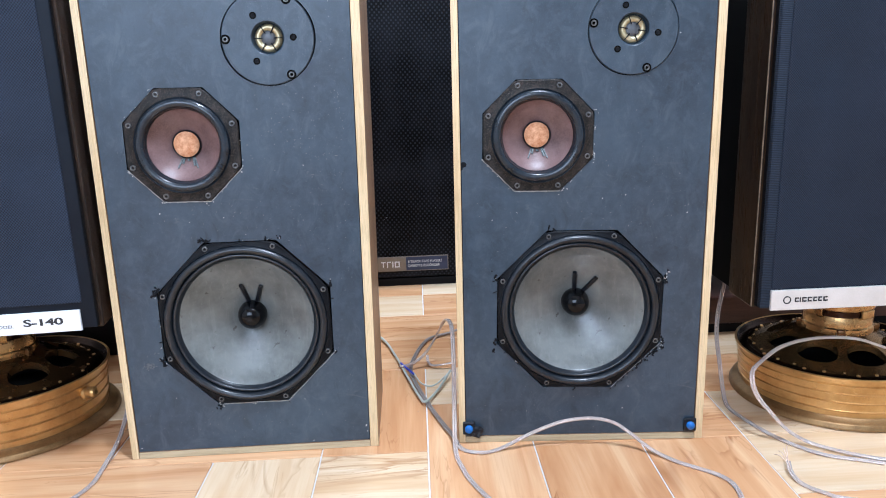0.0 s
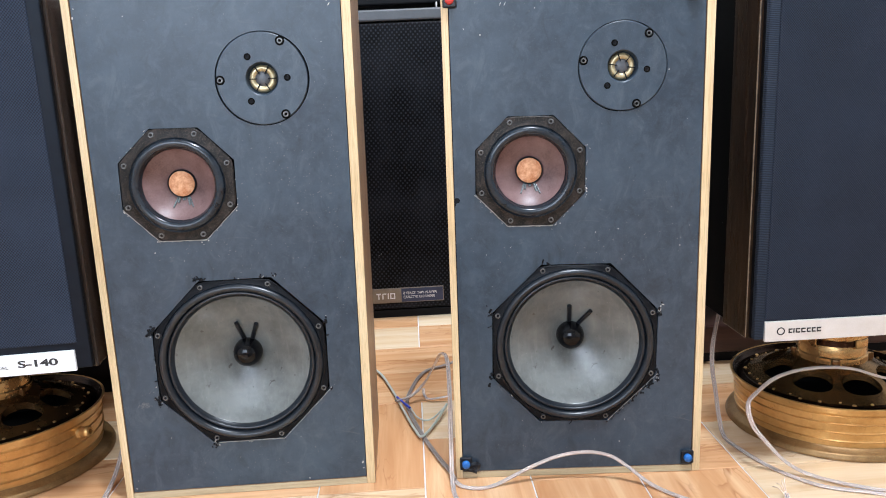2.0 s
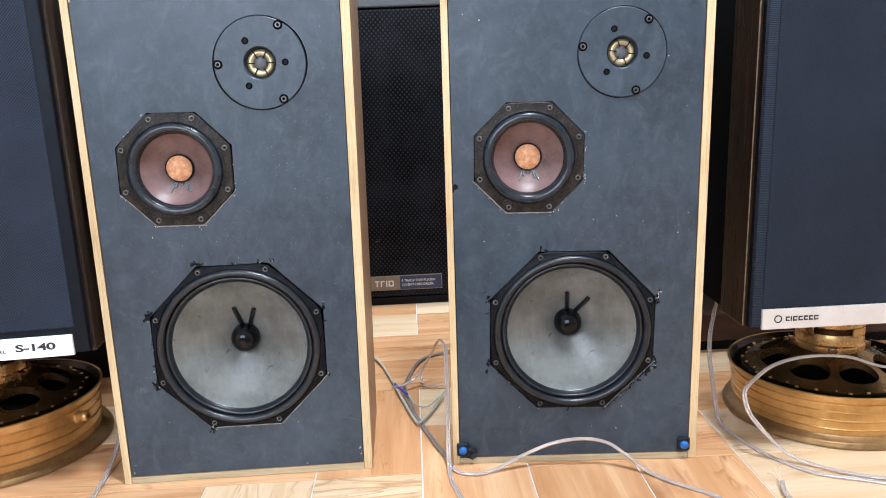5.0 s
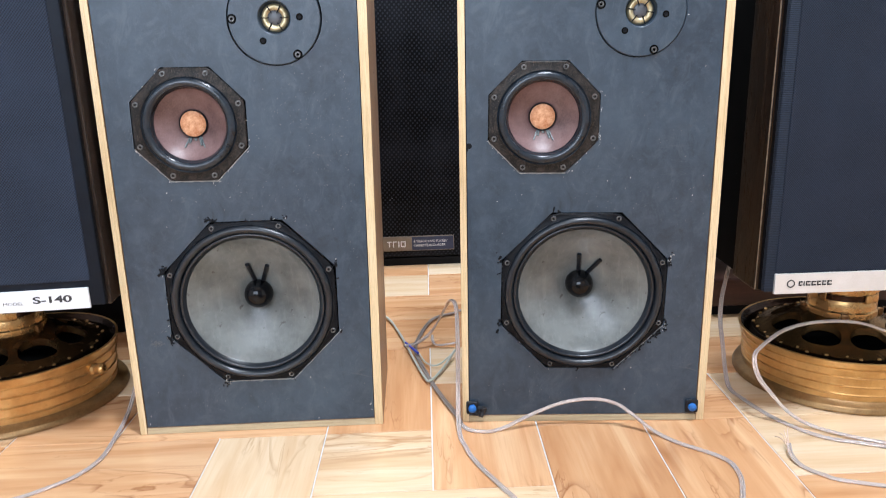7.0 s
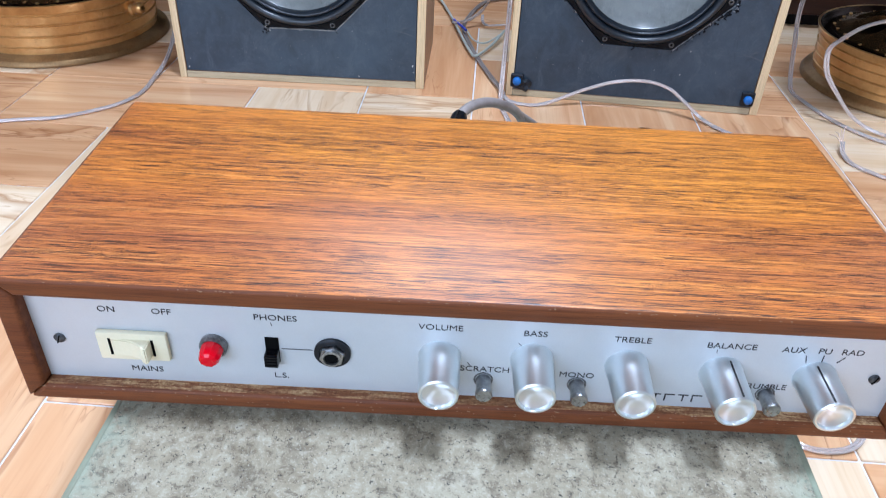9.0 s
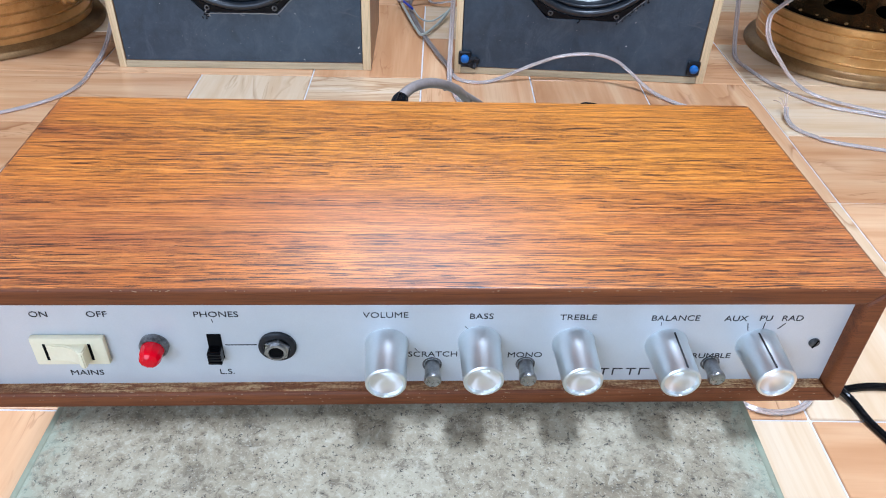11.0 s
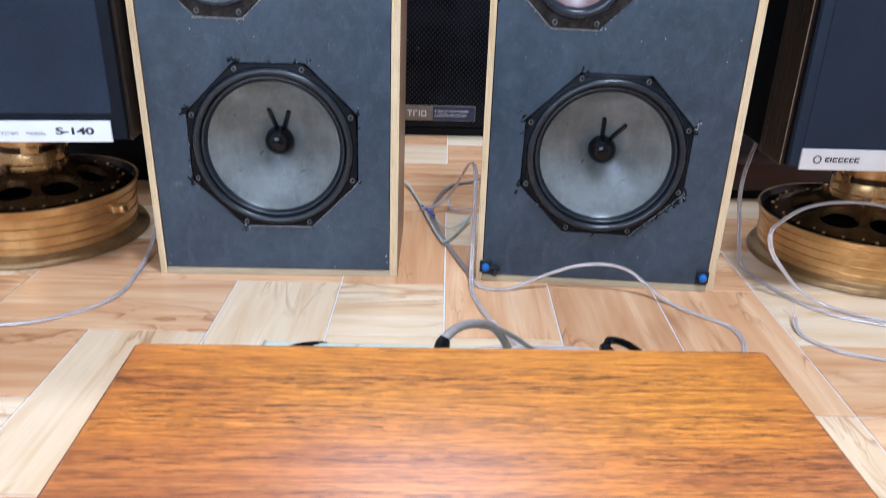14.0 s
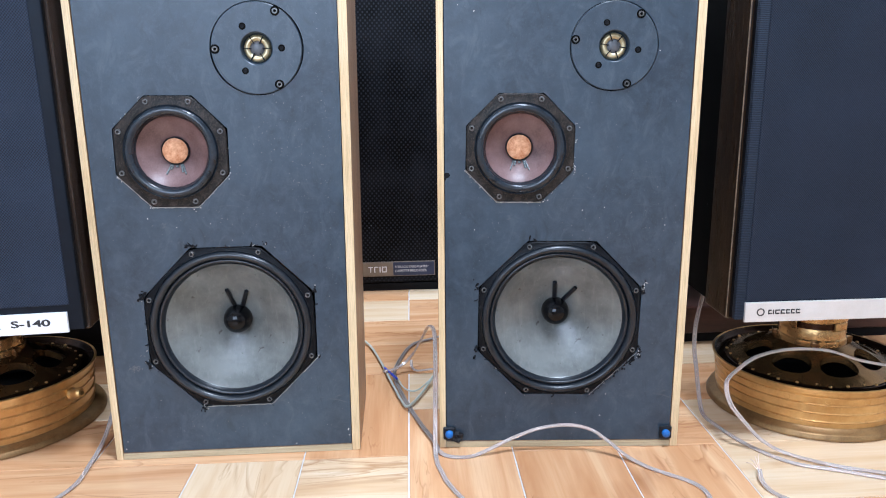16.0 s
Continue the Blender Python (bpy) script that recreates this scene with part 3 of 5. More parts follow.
# ---- loudspeakers with open drivers ----
def octagon_ring(rv, ri, t, n=64, turn=0.0, rim=0.0):
    """An eight-sided plate with a round hole, front at -t, back at 0."""
    b = bmesh.new()
    rows = []
    ap = rv * math.cos(math.pi / 8)

    def edge(a, grow=0.0):
        r = (ap + grow) / math.cos(((a - turn + math.pi / 8) % (math.pi / 4)) - math.pi / 8)
        return min(r, (rv + grow) * 0.985)
    for kind in ('back', 'out', 'chamfer', 'lip', 'in', 'deep'):
        ring = []
        for i in range(n):
            a = 2 * math.pi * i / n
            ro = edge(a)
            if kind == 'back':
                r, y = ro, 0.0
            elif kind == 'out':
                r, y = ro, -t + 0.001
            elif kind == 'chamfer':
                r, y = ro - 0.0012, -t
            elif kind == 'lip':
                r, y = ri + 0.003, -t
            elif kind == 'in':
                r, y = ri, -t - rim
            else:
                r, y = ri - 0.0005, 0.004
            ring.append(b.verts.new((r * math.cos(a), y, r * math.sin(a))))
        rows.append(ring)
    for p, q in zip(rows, rows[1:]):
        for i in range(n):
            j = (i + 1) % n
            b.faces.new((p[i], p[j], q[j], q[i]))
    return b


def screw_mesh(r, h=0.002):
    b = lathe([(r, 0.0), (r, -h * 0.5), (r * 0.82, -h), (r * 0.58, -h), (r * 0.48, h * 0.4), (0, h * 0.5)], 14)
    return finish(b, "screw", M['steel'], True)


SCREW = screw_mesh(0.0038)


SMALL_SCREW = finish(lathe([(0.0028, 0.0), (0.0028, -0.0012), (0.0022, -0.0016), (0.0010, -0.0014), (0, -0.0010)], 10), "inner_screw", M['frame_black'], 40)


def roll(r0, r1, y0, h, steps=10):
    """Profile of a half-roll surround from radius r1 (outer) to r0 (inner)."""
    out = []
    for i in range(steps + 1):
        a = math.pi * i / steps
        out.append(((r0 + r1) / 2 + (r1 - r0) / 2 * math.cos(a), y0 - h * math.sin(a)))
    return out


def streak(r0, r1, ang, width, cone, h=0.0025):
    """A short raised strip lying on the cone, from radius r0 to r1."""
    pts = []
    for i in range(6):
        r = r0 + (r1 - r0) * i / 5
        pts.append((r * math.cos(ang), cone(r) - h * 0.6, r * math.sin(ang)))
    return tube(pts, width / 2, 8, 2)


def woofer(cab, x, z, turn, lead):
    d = part("woofer", octagon_ring(0.1256, 0.1130, 0.0022, 64, turn, 0.002), M['frame_black'], cab, "black octagonal woofer with a grey paper cone", 35, pose(x, 0, z))
    cone = lambda r: 0.046 - (r - 0.018) * (0.046 - 0.004) / (0.0915 - 0.018)
    part("surround", lathe([(0.1138, -0.0035), (0.1125, -0.0042)] + roll(0.1010, 0.1118, -0.002, 0.0070, 10) + roll(0.0955, 0.1005, -0.001, 0.0026, 6) + [(0.0938, 0.0014), (0.0922, 0.004)], 80), M['roll'], d, "black rubber roll surround", 60)
    part("cone", lathe([(0.0924, 0.003), (0.0915, 0.004), (0.075, cone(0.075) + 0.0012), (0.055, cone(0.055) + 0.0018), (0.035, cone(0.035) + 0.0012), (0.018, 0.046)], 72), M['cone'], d, "dusty grey paper cone", 60)
    part("dust_cap", lathe([(0.0205, 0.047), (0.0205, 0.040), (0.0192, 0.033), (0.0165, 0.0265), (0.012, 0.022), (0.006, 0.0195), (0, 0.0188)], 36), M['gloss_black'], d, "glossy black dust cap", 60)
    for a in lead:
        part("lead_strip", streak(0.019, 0.049, radians(a), 0.0062, cone), M['rubber'], d, smooth=True)
    for i in range(8):
        a = turn + math.pi / 8 + i * math.pi / 4
        part("screw", SCREW, None, d, at=pose(0.1178 * math.cos(a), -0.0022, 0.1178 * math.sin(a), 0, random.uniform(0, 360), 0))
    return d


def midrange(cab, x, z, turn):
    d = part("midrange_driver", octagon_ring(0.0797, 0.0625, 0.0020, 64, turn, 0.0015), M['frame_rust'], cab, "tarnished octagonal midrange with a plum cone", 35, pose(x, 0, z))
    cone = lambda r: 0.021 - (r - 0.018) * (0.021 - 0.003) / (0.047 - 0.018)
    part("surround", lathe([(0.0628, -0.003)] + roll(0.0490, 0.0610, -0.002, 0.0055) + [(0.048, 0.001), (0.047, 0.003)], 60), M['surround'], d, "black rubber surround", 60)
    part("cone", lathe([(0.0475, 0.002), (0.047, 0.003), (0.035, cone(0.035) + 0.0008), (0.018, 0.021)], 60), M['cone_plum'], d, "plum-brown cone", 60)
    part("cap_ring", lathe([(0.0190, 0.0210), (0.0190, 0.0175), (0.0180, 0.0163), (0.0172, 0.0170)], 36), M['rubber'], d, smooth=50)
    part("dust_cap", lathe([(0.0174, 0.0180), (0.0165, 0.0160), (0.011, 0.0143), (0.005, 0.0138), (0, 0.0137)], 36), M['felt'], d, "worn orange felt cap", 60)
    for a, r_in, r_out, wd in ((-112, 0.0195, 0.033, 0.0022), (-66, 0.0195, 0.034, 0.0022), (-72, 0.0195, 0.030, 0.0030), (-105, 0.0195, 0.026, 0.0030), (-88, 0.0192, 0.0225, 0.0040)):
        part("lead_strip", streak(r_in, r_out, radians(a), wd, cone, 0.0006), M['grey_glue'], d, smooth=True)
    for i in range(8):
        a = turn + math.pi / 8 + i * math.pi / 4
        part("screw", SCREW, None, d, at=pose(0.0716 * math.cos(a), -0.0020, 0.0716 * math.sin(a), 0, random.uniform(0, 360), 0))
    return d


def tweeter(cab, x, z, turn):
    d = part("tweeter", lathe([(0.0587, 0.006), (0.0587, -0.0012), (0.0577, -0.0020), (0.0215, -0.0020), (0.0205, -0.0012), (0.0195, 0.006), (0.0175, 0.009)], 72), M['baffle'], cab, "flat round black tweeter with a gold ring", 18, pose(x, 0, z))
    part("gap", lathe([(0.0606, 0.012), (0.0580, 0.010)], 64), M['void'], d)
    part("ring", lathe([(0.0178, 0.0085), (0.0165, 0.0040), (0.0140, 0.0025), (0.0100, 0.0036), (0.0090, 0.0056)], 48), M['gold_foil'], d, "tarnished gold ring", 60)
    part("dome", lathe([(0.0094, 0.0046), (0.0075, 0.0034), (0.0035, 0.0028), (0, 0.0026)], 24), M['grey_trim'], d, "small grey dome", 60)
    for i in range(6):
        a = radians(60 * i) + radians(turn)
        sp = box(0.0070, 0.0175, 0.0012, 0.0040, -0.0006, 0.0006)
        part("spoke", sp, M['frame_black'], d, at=pose(0, 0, 0, 0, -math.degrees(a), 0))
    for i in range(3):
        a = radians(turn + 120 * i)
        part("recess", lathe([(0.0046, -0.0015), (0.0044, -0.0024), (0.0036, -0.0023), (0.0033, -0.0021), (0, -0.0021)], 20), M['void'], d, at=pose(0.0325 * math.cos(a), 0, 0.0325 * math.sin(a)), smooth=40)
        part("inner_screw", SMALL_SCREW, None, d, at=pose(0.0325 * math.cos(a), -0.0010, 0.0325 * math.sin(a), 0, 35 * i, 0))
        a = radians(turn + 60 + 120 * i)
        part("recess", lathe([(0.0062, -0.0018), (0.0060, -0.0025), (0.0052, -0.0023), (0.0048, -0.0021), (0, -0.0021)], 20), M['void'], d, at=pose(0.0535 * math.cos(a), 0, 0.0535 * math.sin(a)), smooth=40)
        part("screw", SCREW, None, d, at=pose(0.0535 * math.cos(a), -0.002, 0.0535 * math.sin(a), 0, 40 * i, 0))
    return d


def holed_panel(x0, x1, z0, z1, holes, thick):
    b = bmesh.new()
    edges = []

    def loop(pts):
        v = [b.verts.new(p) for p in pts]
        for i in range(len(v)):
            edges.append(b.edges.new((v[i], v[(i + 1) % len(v)])))
    loop([(x0, 0, z0), (x1, 0, z0), (x1, 0, z1), (x0, 0, z1)])
    for hx, hz, hr, sides, turn in holes:
        loop([(hx + hr * math.cos(2 * math.pi * (i + 0.5) / sides + turn), 0, hz + hr * math.sin(2 * math.pi * (i + 0.5) / sides + turn)) for i in range(sides)])
    bmesh.ops.triangle_fill(b, use_beauty=True, edges=edges)
    r = bmesh.ops.extrude_face_region(b, geom=b.faces[:])
    for v in [g for g in r['geom'] if isinstance(g, bmesh.types.BMVert)]:
        v.co.y += thick
    return b


def two_tone(b, front=1):
    """Second material on faces that look to the front."""
    bmesh.ops.recalc_face_normals(b, faces=b.faces[:])
    for f in b.faces:
        if f.normal.y < -0.6:
            f.material_index = front
    return b


def open_speaker(m, w, h, depth, tw, mid, wf, twist, lead, label, lean=(0.0, 0.0), edges=(0.010, 0.012, 0.010), grow=(1.0, 1.0, 1.0)):
    """A homemade box; lean leaves its sides a little out of square."""
    kl, kr = lean

    def skew(b):
        for v in b.verts:
            v.co.x += v.co.z * (kl + (kr - kl) * v.co.x / w)
        return b

    def unskew(x, z):
        return (x - z * kl) / (1 + z * (kr - kl) / w)
    cab = empty("loudspeaker", m, label, "speaker", "pair of homemade speakers")
    e, er, e0 = edges

    def skewed_box(*a):
        return skew(box(*a))

    part("side_panel", two_tone(skewed_box(0, e, 0, depth, 0, h, 0.0008)), [M['veneer'], M['ply']], cab, "brown veneered panel with bare plywood edge")
    part("side_panel", two_tone(skewed_box(w - er, w, 0, depth, 0, h, 0.0008)), [M['veneer'], M['ply']], cab, "brown veneered panel with bare plywood edge")
    part("bottom_panel", two_tone(skewed_box(e, w - er, 0.0004, depth, 0, e0, 0.0008)), [M['veneer'], M['ply_x']], cab)
    part("top_panel", two_tone(skewed_box(e, w - er, 0.0004, depth, h - e0, h, 0.0008)), [M['veneer'], M['ply_x']], cab)
    part("back_panel", skewed_box(e, w - er, depth - 0.012, depth, e0, h - e0), M['veneer'], cab)
    gt, gm, gw = grow
    part("baffle", skew(holed_panel(e + 0.0010, w - er - 0.0010, e0 + 0.0008, h - e0 - 0.0008, [(unskew(*tw), tw[1], 0.0600 * gt, 48, 0), (unskew(*mid), mid[1], 0.0803 * gm, 8, radians(twist[1])), (unskew(*wf), wf[1], 0.1268 * gw, 8, radians(twist[2]))], 0.018)), M['baffle'], cab,
         "scuffed matt black front board", at=pose(0, 0.002, 0))
    part("lining", skew(holed_panel(e, w - er, e0, h - e0, [(unskew(*tw), tw[1], 0.055 * gt, 32, 0), (unskew(*mid), mid[1], 0.066 * gm, 32, 0), (unskew(*wf), wf[1], 0.114 * gw, 40, 0)], 0.003)), M['void'], cab, at=pose(0, 0.0208, 0))
    holder = pose(0, 0.002, 0)
    for d, g in ((tweeter(cab, tw[0], tw[1], twist[0]), gt), (midrange(cab, mid[0], mid[1], radians(twist[1])), gm), (woofer(cab, wf[0], wf[1], radians(twist[2]), lead), gw)):
        d.matrix_basis = holder @ d.matrix_basis @ Matrix.Diagonal((g, 1, g, 1))
    return cab


LS_W, RS_W, SPK_H = 0.3534, 0.3489, 0.694
L_MID, L_WF, R_MID, R_WF = (0.1222, 0.4448), (0.1812, 0.1962), (0.1166, 0.4399), (0.1725, 0.1971)
L_GROW, R_GROW = (0.995, 1.000, 1.002), (0.960, 0.985, 0.975)
TWL_M, TWL_W, TWR_M, TWR_W = radians(-1.0), radians(0.0), radians(-1.0), radians(-1.0)
spk_l = open_speaker(pose(0.0051, -0.0024, 0, 0, 0, 0.72), LS_W, SPK_H, 0.20, (0.2443, 0.5762), L_MID, L_WF, (0, -1.0, 0.0), (101, 68),
                     "homemade plywood speaker, black front, grey-coned woofer, bare on floor", (0.0067, 0.0155), (0.0100, 0.0120, 0.0100), L_GROW)
spk_r = open_speaker(pose(0.4758, -0.0008, 0, 0, 0, -3.65), RS_W, SPK_H, 0.20, (0.2384, 0.5708), R_MID, R_WF, (-10, -1.0, -1.0), (93, 55),
                     "homemade plywood speaker with blue corner caps, cable across front", (0.0109, 0.0110), (0.0093, 0.0112, 0.0095), R_GROW)


def corner_cap(cab, x, z, material, tab):
    c = part("corner_fastener", box(x - 0.009, x + 0.009, -0.0035, 0.001, z - 0.010, z + 0.010, 0.002), M['rubber'], cab, "black fastener with coloured cap")
    part("cap", lathe([(0.0058, -0.003), (0.0058, -0.0070), (0.0046, -0.0084), (0, -0.0088)], 24), material, c, smooth=50, at=pose(x, 0, z))
    if tab:
        tb = lathe([(0.009, -0.001), (0.0115, -0.003), (0.0085, -0.0055), (0.004, -0.0050), (0, -0.0058)], 11)
        r3 = random.Random(8)
        for v in tb.verts:
            v.co.x *= r3.uniform(0.6, 1.15)
            v.co.z *= r3.uniform(0.6, 1.15)
            v.co.y *= r3.uniform(0.7, 1.2)
        part("torn_tab", tb, M['rubber'], c, at=pose(x + 0.010, 0, z - 0.006))


corner_cap(spk_r, 0.0146, 0.0238, M['blue'], True)
corner_cap(spk_r, 0.3306, 0.0230, M['blue'], False)
corner_cap(spk_r, 0.0186, 0.6625, M['red_cap'], False)
corner_cap(spk_r, RS_W - 0.0195, 0.6580, M['rubber'], False)

# paint chips and bare edges on the front boards
CHIP = finish(lathe([(0.0012, 0.0), (0.0009, -0.0005), (0, -0.0006)], 7), "paint_chip", M['chip'])
rng = random.Random(5)
for cab, w in ((spk_l, LS_W), (spk_r, RS_W)):
    for i in range(16):
        s = rng.uniform(0.2, 0.6)
        part("paint_chip", CHIP, None, cab, at=pose(rng.uniform(0.02, w - 0.02), 0.002, rng.choice((rng.uniform(0.02, 0.69), rng.uniform(0.3, 0.36), rng.uniform(0.02, 0.1))), 0, rng.uniform(0, 360), 0) @ Matrix.Diagonal((s, 1, s * rng.uniform(0.5, 1.6), 1)))


def bare_edge(cab, x, z, rv, a0, a1, width, seed):
    """A pale ragged line where the cut-out shows beside a driver."""
    r2 = random.Random(seed)
    v0 = (x + rv * math.cos(a0), z + rv * math.sin(a0))
    v1 = (x + rv * math.cos(a1), z + rv * math.sin(a1))
    pts = []
    for i in range(15):
        s = i / 14
        pts.append((v0[0] + (v1[0] - v0[0]) * s + r2.uniform(-0.0003, 0.0003), 0.0018, v0[1] + (v1[1] - v0[1]) * s + r2.uniform(-0.0003, 0.0003)))
    part("bare_edge", tube(pts, width / 2.5, 5, 2), M['bare'], cab, "chipped pale edge of the cut-out")


fr = random.Random(11)
for cab, wc, tw_, wg, sides in ((spk_l, L_WF, TWL_W, L_GROW[2], (2, 2, 2, 4, 4, 3, 5, 0, 6)), (spk_r, R_WF, TWR_W, R_GROW[2], (7, 7, 7, 7, 0, 4, 4, 5, 6))):
    for i in range(20):
        k = fr.choice(sides)
        a0 = tw_ + (2 * k - 1) * math.pi / 8
        p0 = Vector((math.cos(a0), 0, math.sin(a0))) * 0.1269 * wg
        p1 = Vector((math.cos(a0 + math.pi / 4), 0, math.sin(a0 + math.pi / 4))) * 0.1269 * wg
        q = p0.lerp(p1, fr.uniform(0.0, 1.0) ** 1.4)
        out = q.normalized() * fr.uniform(0.0, 0.0028) + Vector((fr.uniform(-0.004, 0.004), 0, fr.uniform(-0.004, 0.004)))
        pts = [(wc[0] + q.x, 0.0016, wc[1] + q.z), (wc[0] + q.x + out.x * 0.5, 0.0008, wc[1] + q.z + out.z * 0.5), (wc[0] + q.x + out.x, 0.0014, wc[1] + q.z + out.z)]
        part("splinter", tube(pts, fr.uniform(0.0003, 0.0010), 4, 2), M['frame_black'] if fr.random() < 0.9 else M['chip'], cab)


LUMP = finish(lathe([(0.0012, 0.0), (0.0013, -0.0006), (0.0008, -0.0013), (0, -0.0015)], 7), "glue_lump", M['frame_black'], True)
LUMP_PALE = finish(lathe([(0.0009, 0.0), (0.0010, -0.0005), (0.0005, -0.0010), (0, -0.0011)], 6), "glue_lump", M['bare'], True)
for cab, wc, tw_, wg, k, count in [(spk_r, R_WF, TWR_W, R_GROW[2], k, n) for k, n in ((7, 22), (0, 9), (4, 8))] + [(spk_l, L_WF, TWL_W, L_GROW[2], k, n) for k, n in ((2, 12), (4, 9), (0, 6))]:
    a0 = tw_ + (2 * k - 1) * math.pi / 8
    for i in range(count):
        u = fr.uniform(-0.03, 1.0) if k == 7 else fr.choice((fr.gauss(0.0, 0.07), fr.gauss(1.0, 0.07)))
        rr = 0.1280 * wg + abs(fr.gauss(0, 0.0022))
        q = Vector((math.cos(a0), 0, math.sin(a0))).lerp(Vector((math.cos(a0 + math.pi / 4), 0, math.sin(a0 + math.pi / 4))), u) * rr
        part("glue_lump", LUMP if fr.random() < 0.72 else LUMP_PALE, None, cab, at=pose(wc[0] + q.x, 0.0021, wc[1] + q.z, 0, fr.uniform(0, 360), 0) @ Matrix.Diagonal((fr.uniform(0.5, 1.6), fr.uniform(0.4, 1.0), fr.uniform(0.4, 1.1), 1)))


CRUMB = finish(lathe([(0.0009, 0.0), (0.0010, -0.0005), (0.0005, -0.0010), (0, -0.0011)], 6), "glue_crumb", M['chip'], True)
for cab, mc, tm, gm, rows in ((spk_r, R_MID, TWR_M, R_GROW[1], ((0, 14), (7, 9), (1, 5), (5, 8), (6, 3))), (spk_l, L_MID, TWL_M, L_GROW[1], ((7, 8), (3, 6), (6, 5), (5, 4), (0, 3)))):
    for k, count in rows:
        a0 = tm + (2 * k - 1) * math.pi / 8
        for i in range(count):
            u = fr.uniform(0, 1) if i % 2 else fr.gauss(0.05, 0.08)
            q = Vector((math.cos(a0), 0, math.sin(a0))).lerp(Vector((math.cos(a0 + math.pi / 4), 0, math.sin(a0 + math.pi / 4))), u) * (0.0815 * gm + fr.gauss(0, 0.0012))
            part("glue_crumb", CRUMB, None, cab, at=pose(mc[0] + q.x, 0.0016, mc[1] + q.z, 0, fr.uniform(0, 360), 0) @ Matrix.Diagonal((fr.uniform(0.3, 1.1), 0.8, fr.uniform(0.3, 0.9), 1)))
for cab, x, z, sx, sz in ((spk_l, 0.0135, 0.668, 0.8, 2.6), (spk_l, 0.0165, 0.660, 1.0, 1.6), (spk_l, 0.0120, 0.652, 1.2, 0.9), (spk_l, 0.0190, 0.671, 0.7, 0.7), (spk_l, 0.333, 0.6700, 1.3, 0.8), (spk_l, 0.3360, 0.6650, 0.6, 2.0), (spk_l, 0.078, 0.660, 0.9, 0.4),
                          (spk_r, 0.0560, 0.6180, 0.8, 0.8), (spk_r, 0.0350, 0.6260, 0.6, 0.5), (spk_r, 0.2980, 0.5640, 0.9, 0.5), (spk_r, 0.083, 0.655, 0.3, 2.0), (spk_r, 0.089, 0.655, 0.3, 2.2),
                          (spk_l, 0.3370, 0.0330, 0.7, 1.8), (spk_l, 0.3380, 0.0240, 1.0, 0.6), (spk_l, 0.0150, 0.0160, 0.9, 0.6), (spk_l, 0.0180, 0.0280, 0.5, 0.5), (spk_l, 0.2600, 0.0140, 1.2, 0.4)):
    part("paint_chip", CHIP, None, cab, at=pose(x, 0.002, z, 0, fr.uniform(0, 40), 0) @ Matrix.Diagonal((sx, 1, sz, 1)))


for cab, wc, tw_, wg, rows in ((spk_l, L_WF, TWL_W, L_GROW[2], ((2, 1.00, 9), (3, 1.0, 8), (4, 1.00, 9), (4, 0.0, 4), (1, 0.0, 4))), (spk_r, R_WF, TWR_W, R_GROW[2], ((4, 0.0, 5), (4, 1.0, 7), (0, 1.0, 6), (0, 0.0, 6), (2, 0.9, 5)))):
    for k, u0, count in rows:
        a0 = tw_ + (2 * k - 1) * math.pi / 8
        for i in range(count):
            q = Vector((math.cos(a0), 0, math.sin(a0))).lerp(Vector((math.cos(a0 + math.pi / 4), 0, math.sin(a0 + math.pi / 4))), u0 + fr.gauss(0, 0.04)) * (0.1275 * wg + abs(fr.gauss(0, 0.0022)))
            part("glue_lump", LUMP, None, cab, at=pose(wc[0] + q.x, 0.0021, wc[1] + q.z, 0, fr.uniform(0, 360), 0) @ Matrix.Diagonal((fr.uniform(0.8, 3.2), fr.uniform(0.5, 1.1), fr.uniform(0.6, 1.6), 1)))


for cab, wc, tw_, wg, mesh, rows in ((spk_r, R_WF, TWR_W, R_GROW[2], LUMP_PALE, ((0.99, 0, 3, 2.6), (1.02, 0, 2, 1.6), (0.93, 7, 3, 1.2), (0.3, 7, 3, 1.0))), (spk_r, R_WF, TWR_W, R_GROW[2], LUMP, ((0.85, 7, 9, 2.4), (0.7, 7, 7, 2.0), (0.5, 7, 5, 1.6), (0.9, 0, 5, 2.0))),
                                     (spk_l, L_WF, TWL_W, L_GROW[2], LUMP_PALE, ((0.0, 5, 5, 1.2), (0.5, 6, 3, 0.9), (0.02, 6, 4, 1.2))), (spk_l, L_WF, TWL_W, L_GROW[2], LUMP, ((0.0, 5, 8, 2.2), (0.97, 3, 6, 2.0), (0.0, 6, 6, 1.8)))):
    for u0, k, count, big in rows:
        a0 = tw_ + (2 * k - 1) * math.pi / 8
        for i in range(count):
            q = Vector((math.cos(a0), 0, math.sin(a0))).lerp(Vector((math.cos(a0 + math.pi / 4), 0, math.sin(a0 + math.pi / 4))), u0 + fr.gauss(0, 0.035)) * (0.1285 * wg + abs(fr.gauss(0, 0.0030)))
            part("glue_lump", mesh, None, cab, at=pose(wc[0] + q.x, 0.0021, wc[1] + q.z, 0, fr.uniform(0, 360), 0) @ Matrix.Diagonal((fr.uniform(0.5, 1.0) * big, fr.uniform(0.6, 1.2), fr.uniform(0.3, 0.7) * big, 1)))


part("black_smudge", LUMP, None, spk_r, "dark smudge in the paint", at=pose(0.0175, 0.0021, 0.405) @ Matrix.Diagonal((3.4, 0.25, 3.0, 1)))
part("black_smudge", LUMP, None, spk_r, "dark smudge in the paint", at=pose(0.0140, 0.0021, 0.400, 0, 30, 0) @ Matrix.Diagonal((2.0, 0.25, 2.4, 1)))

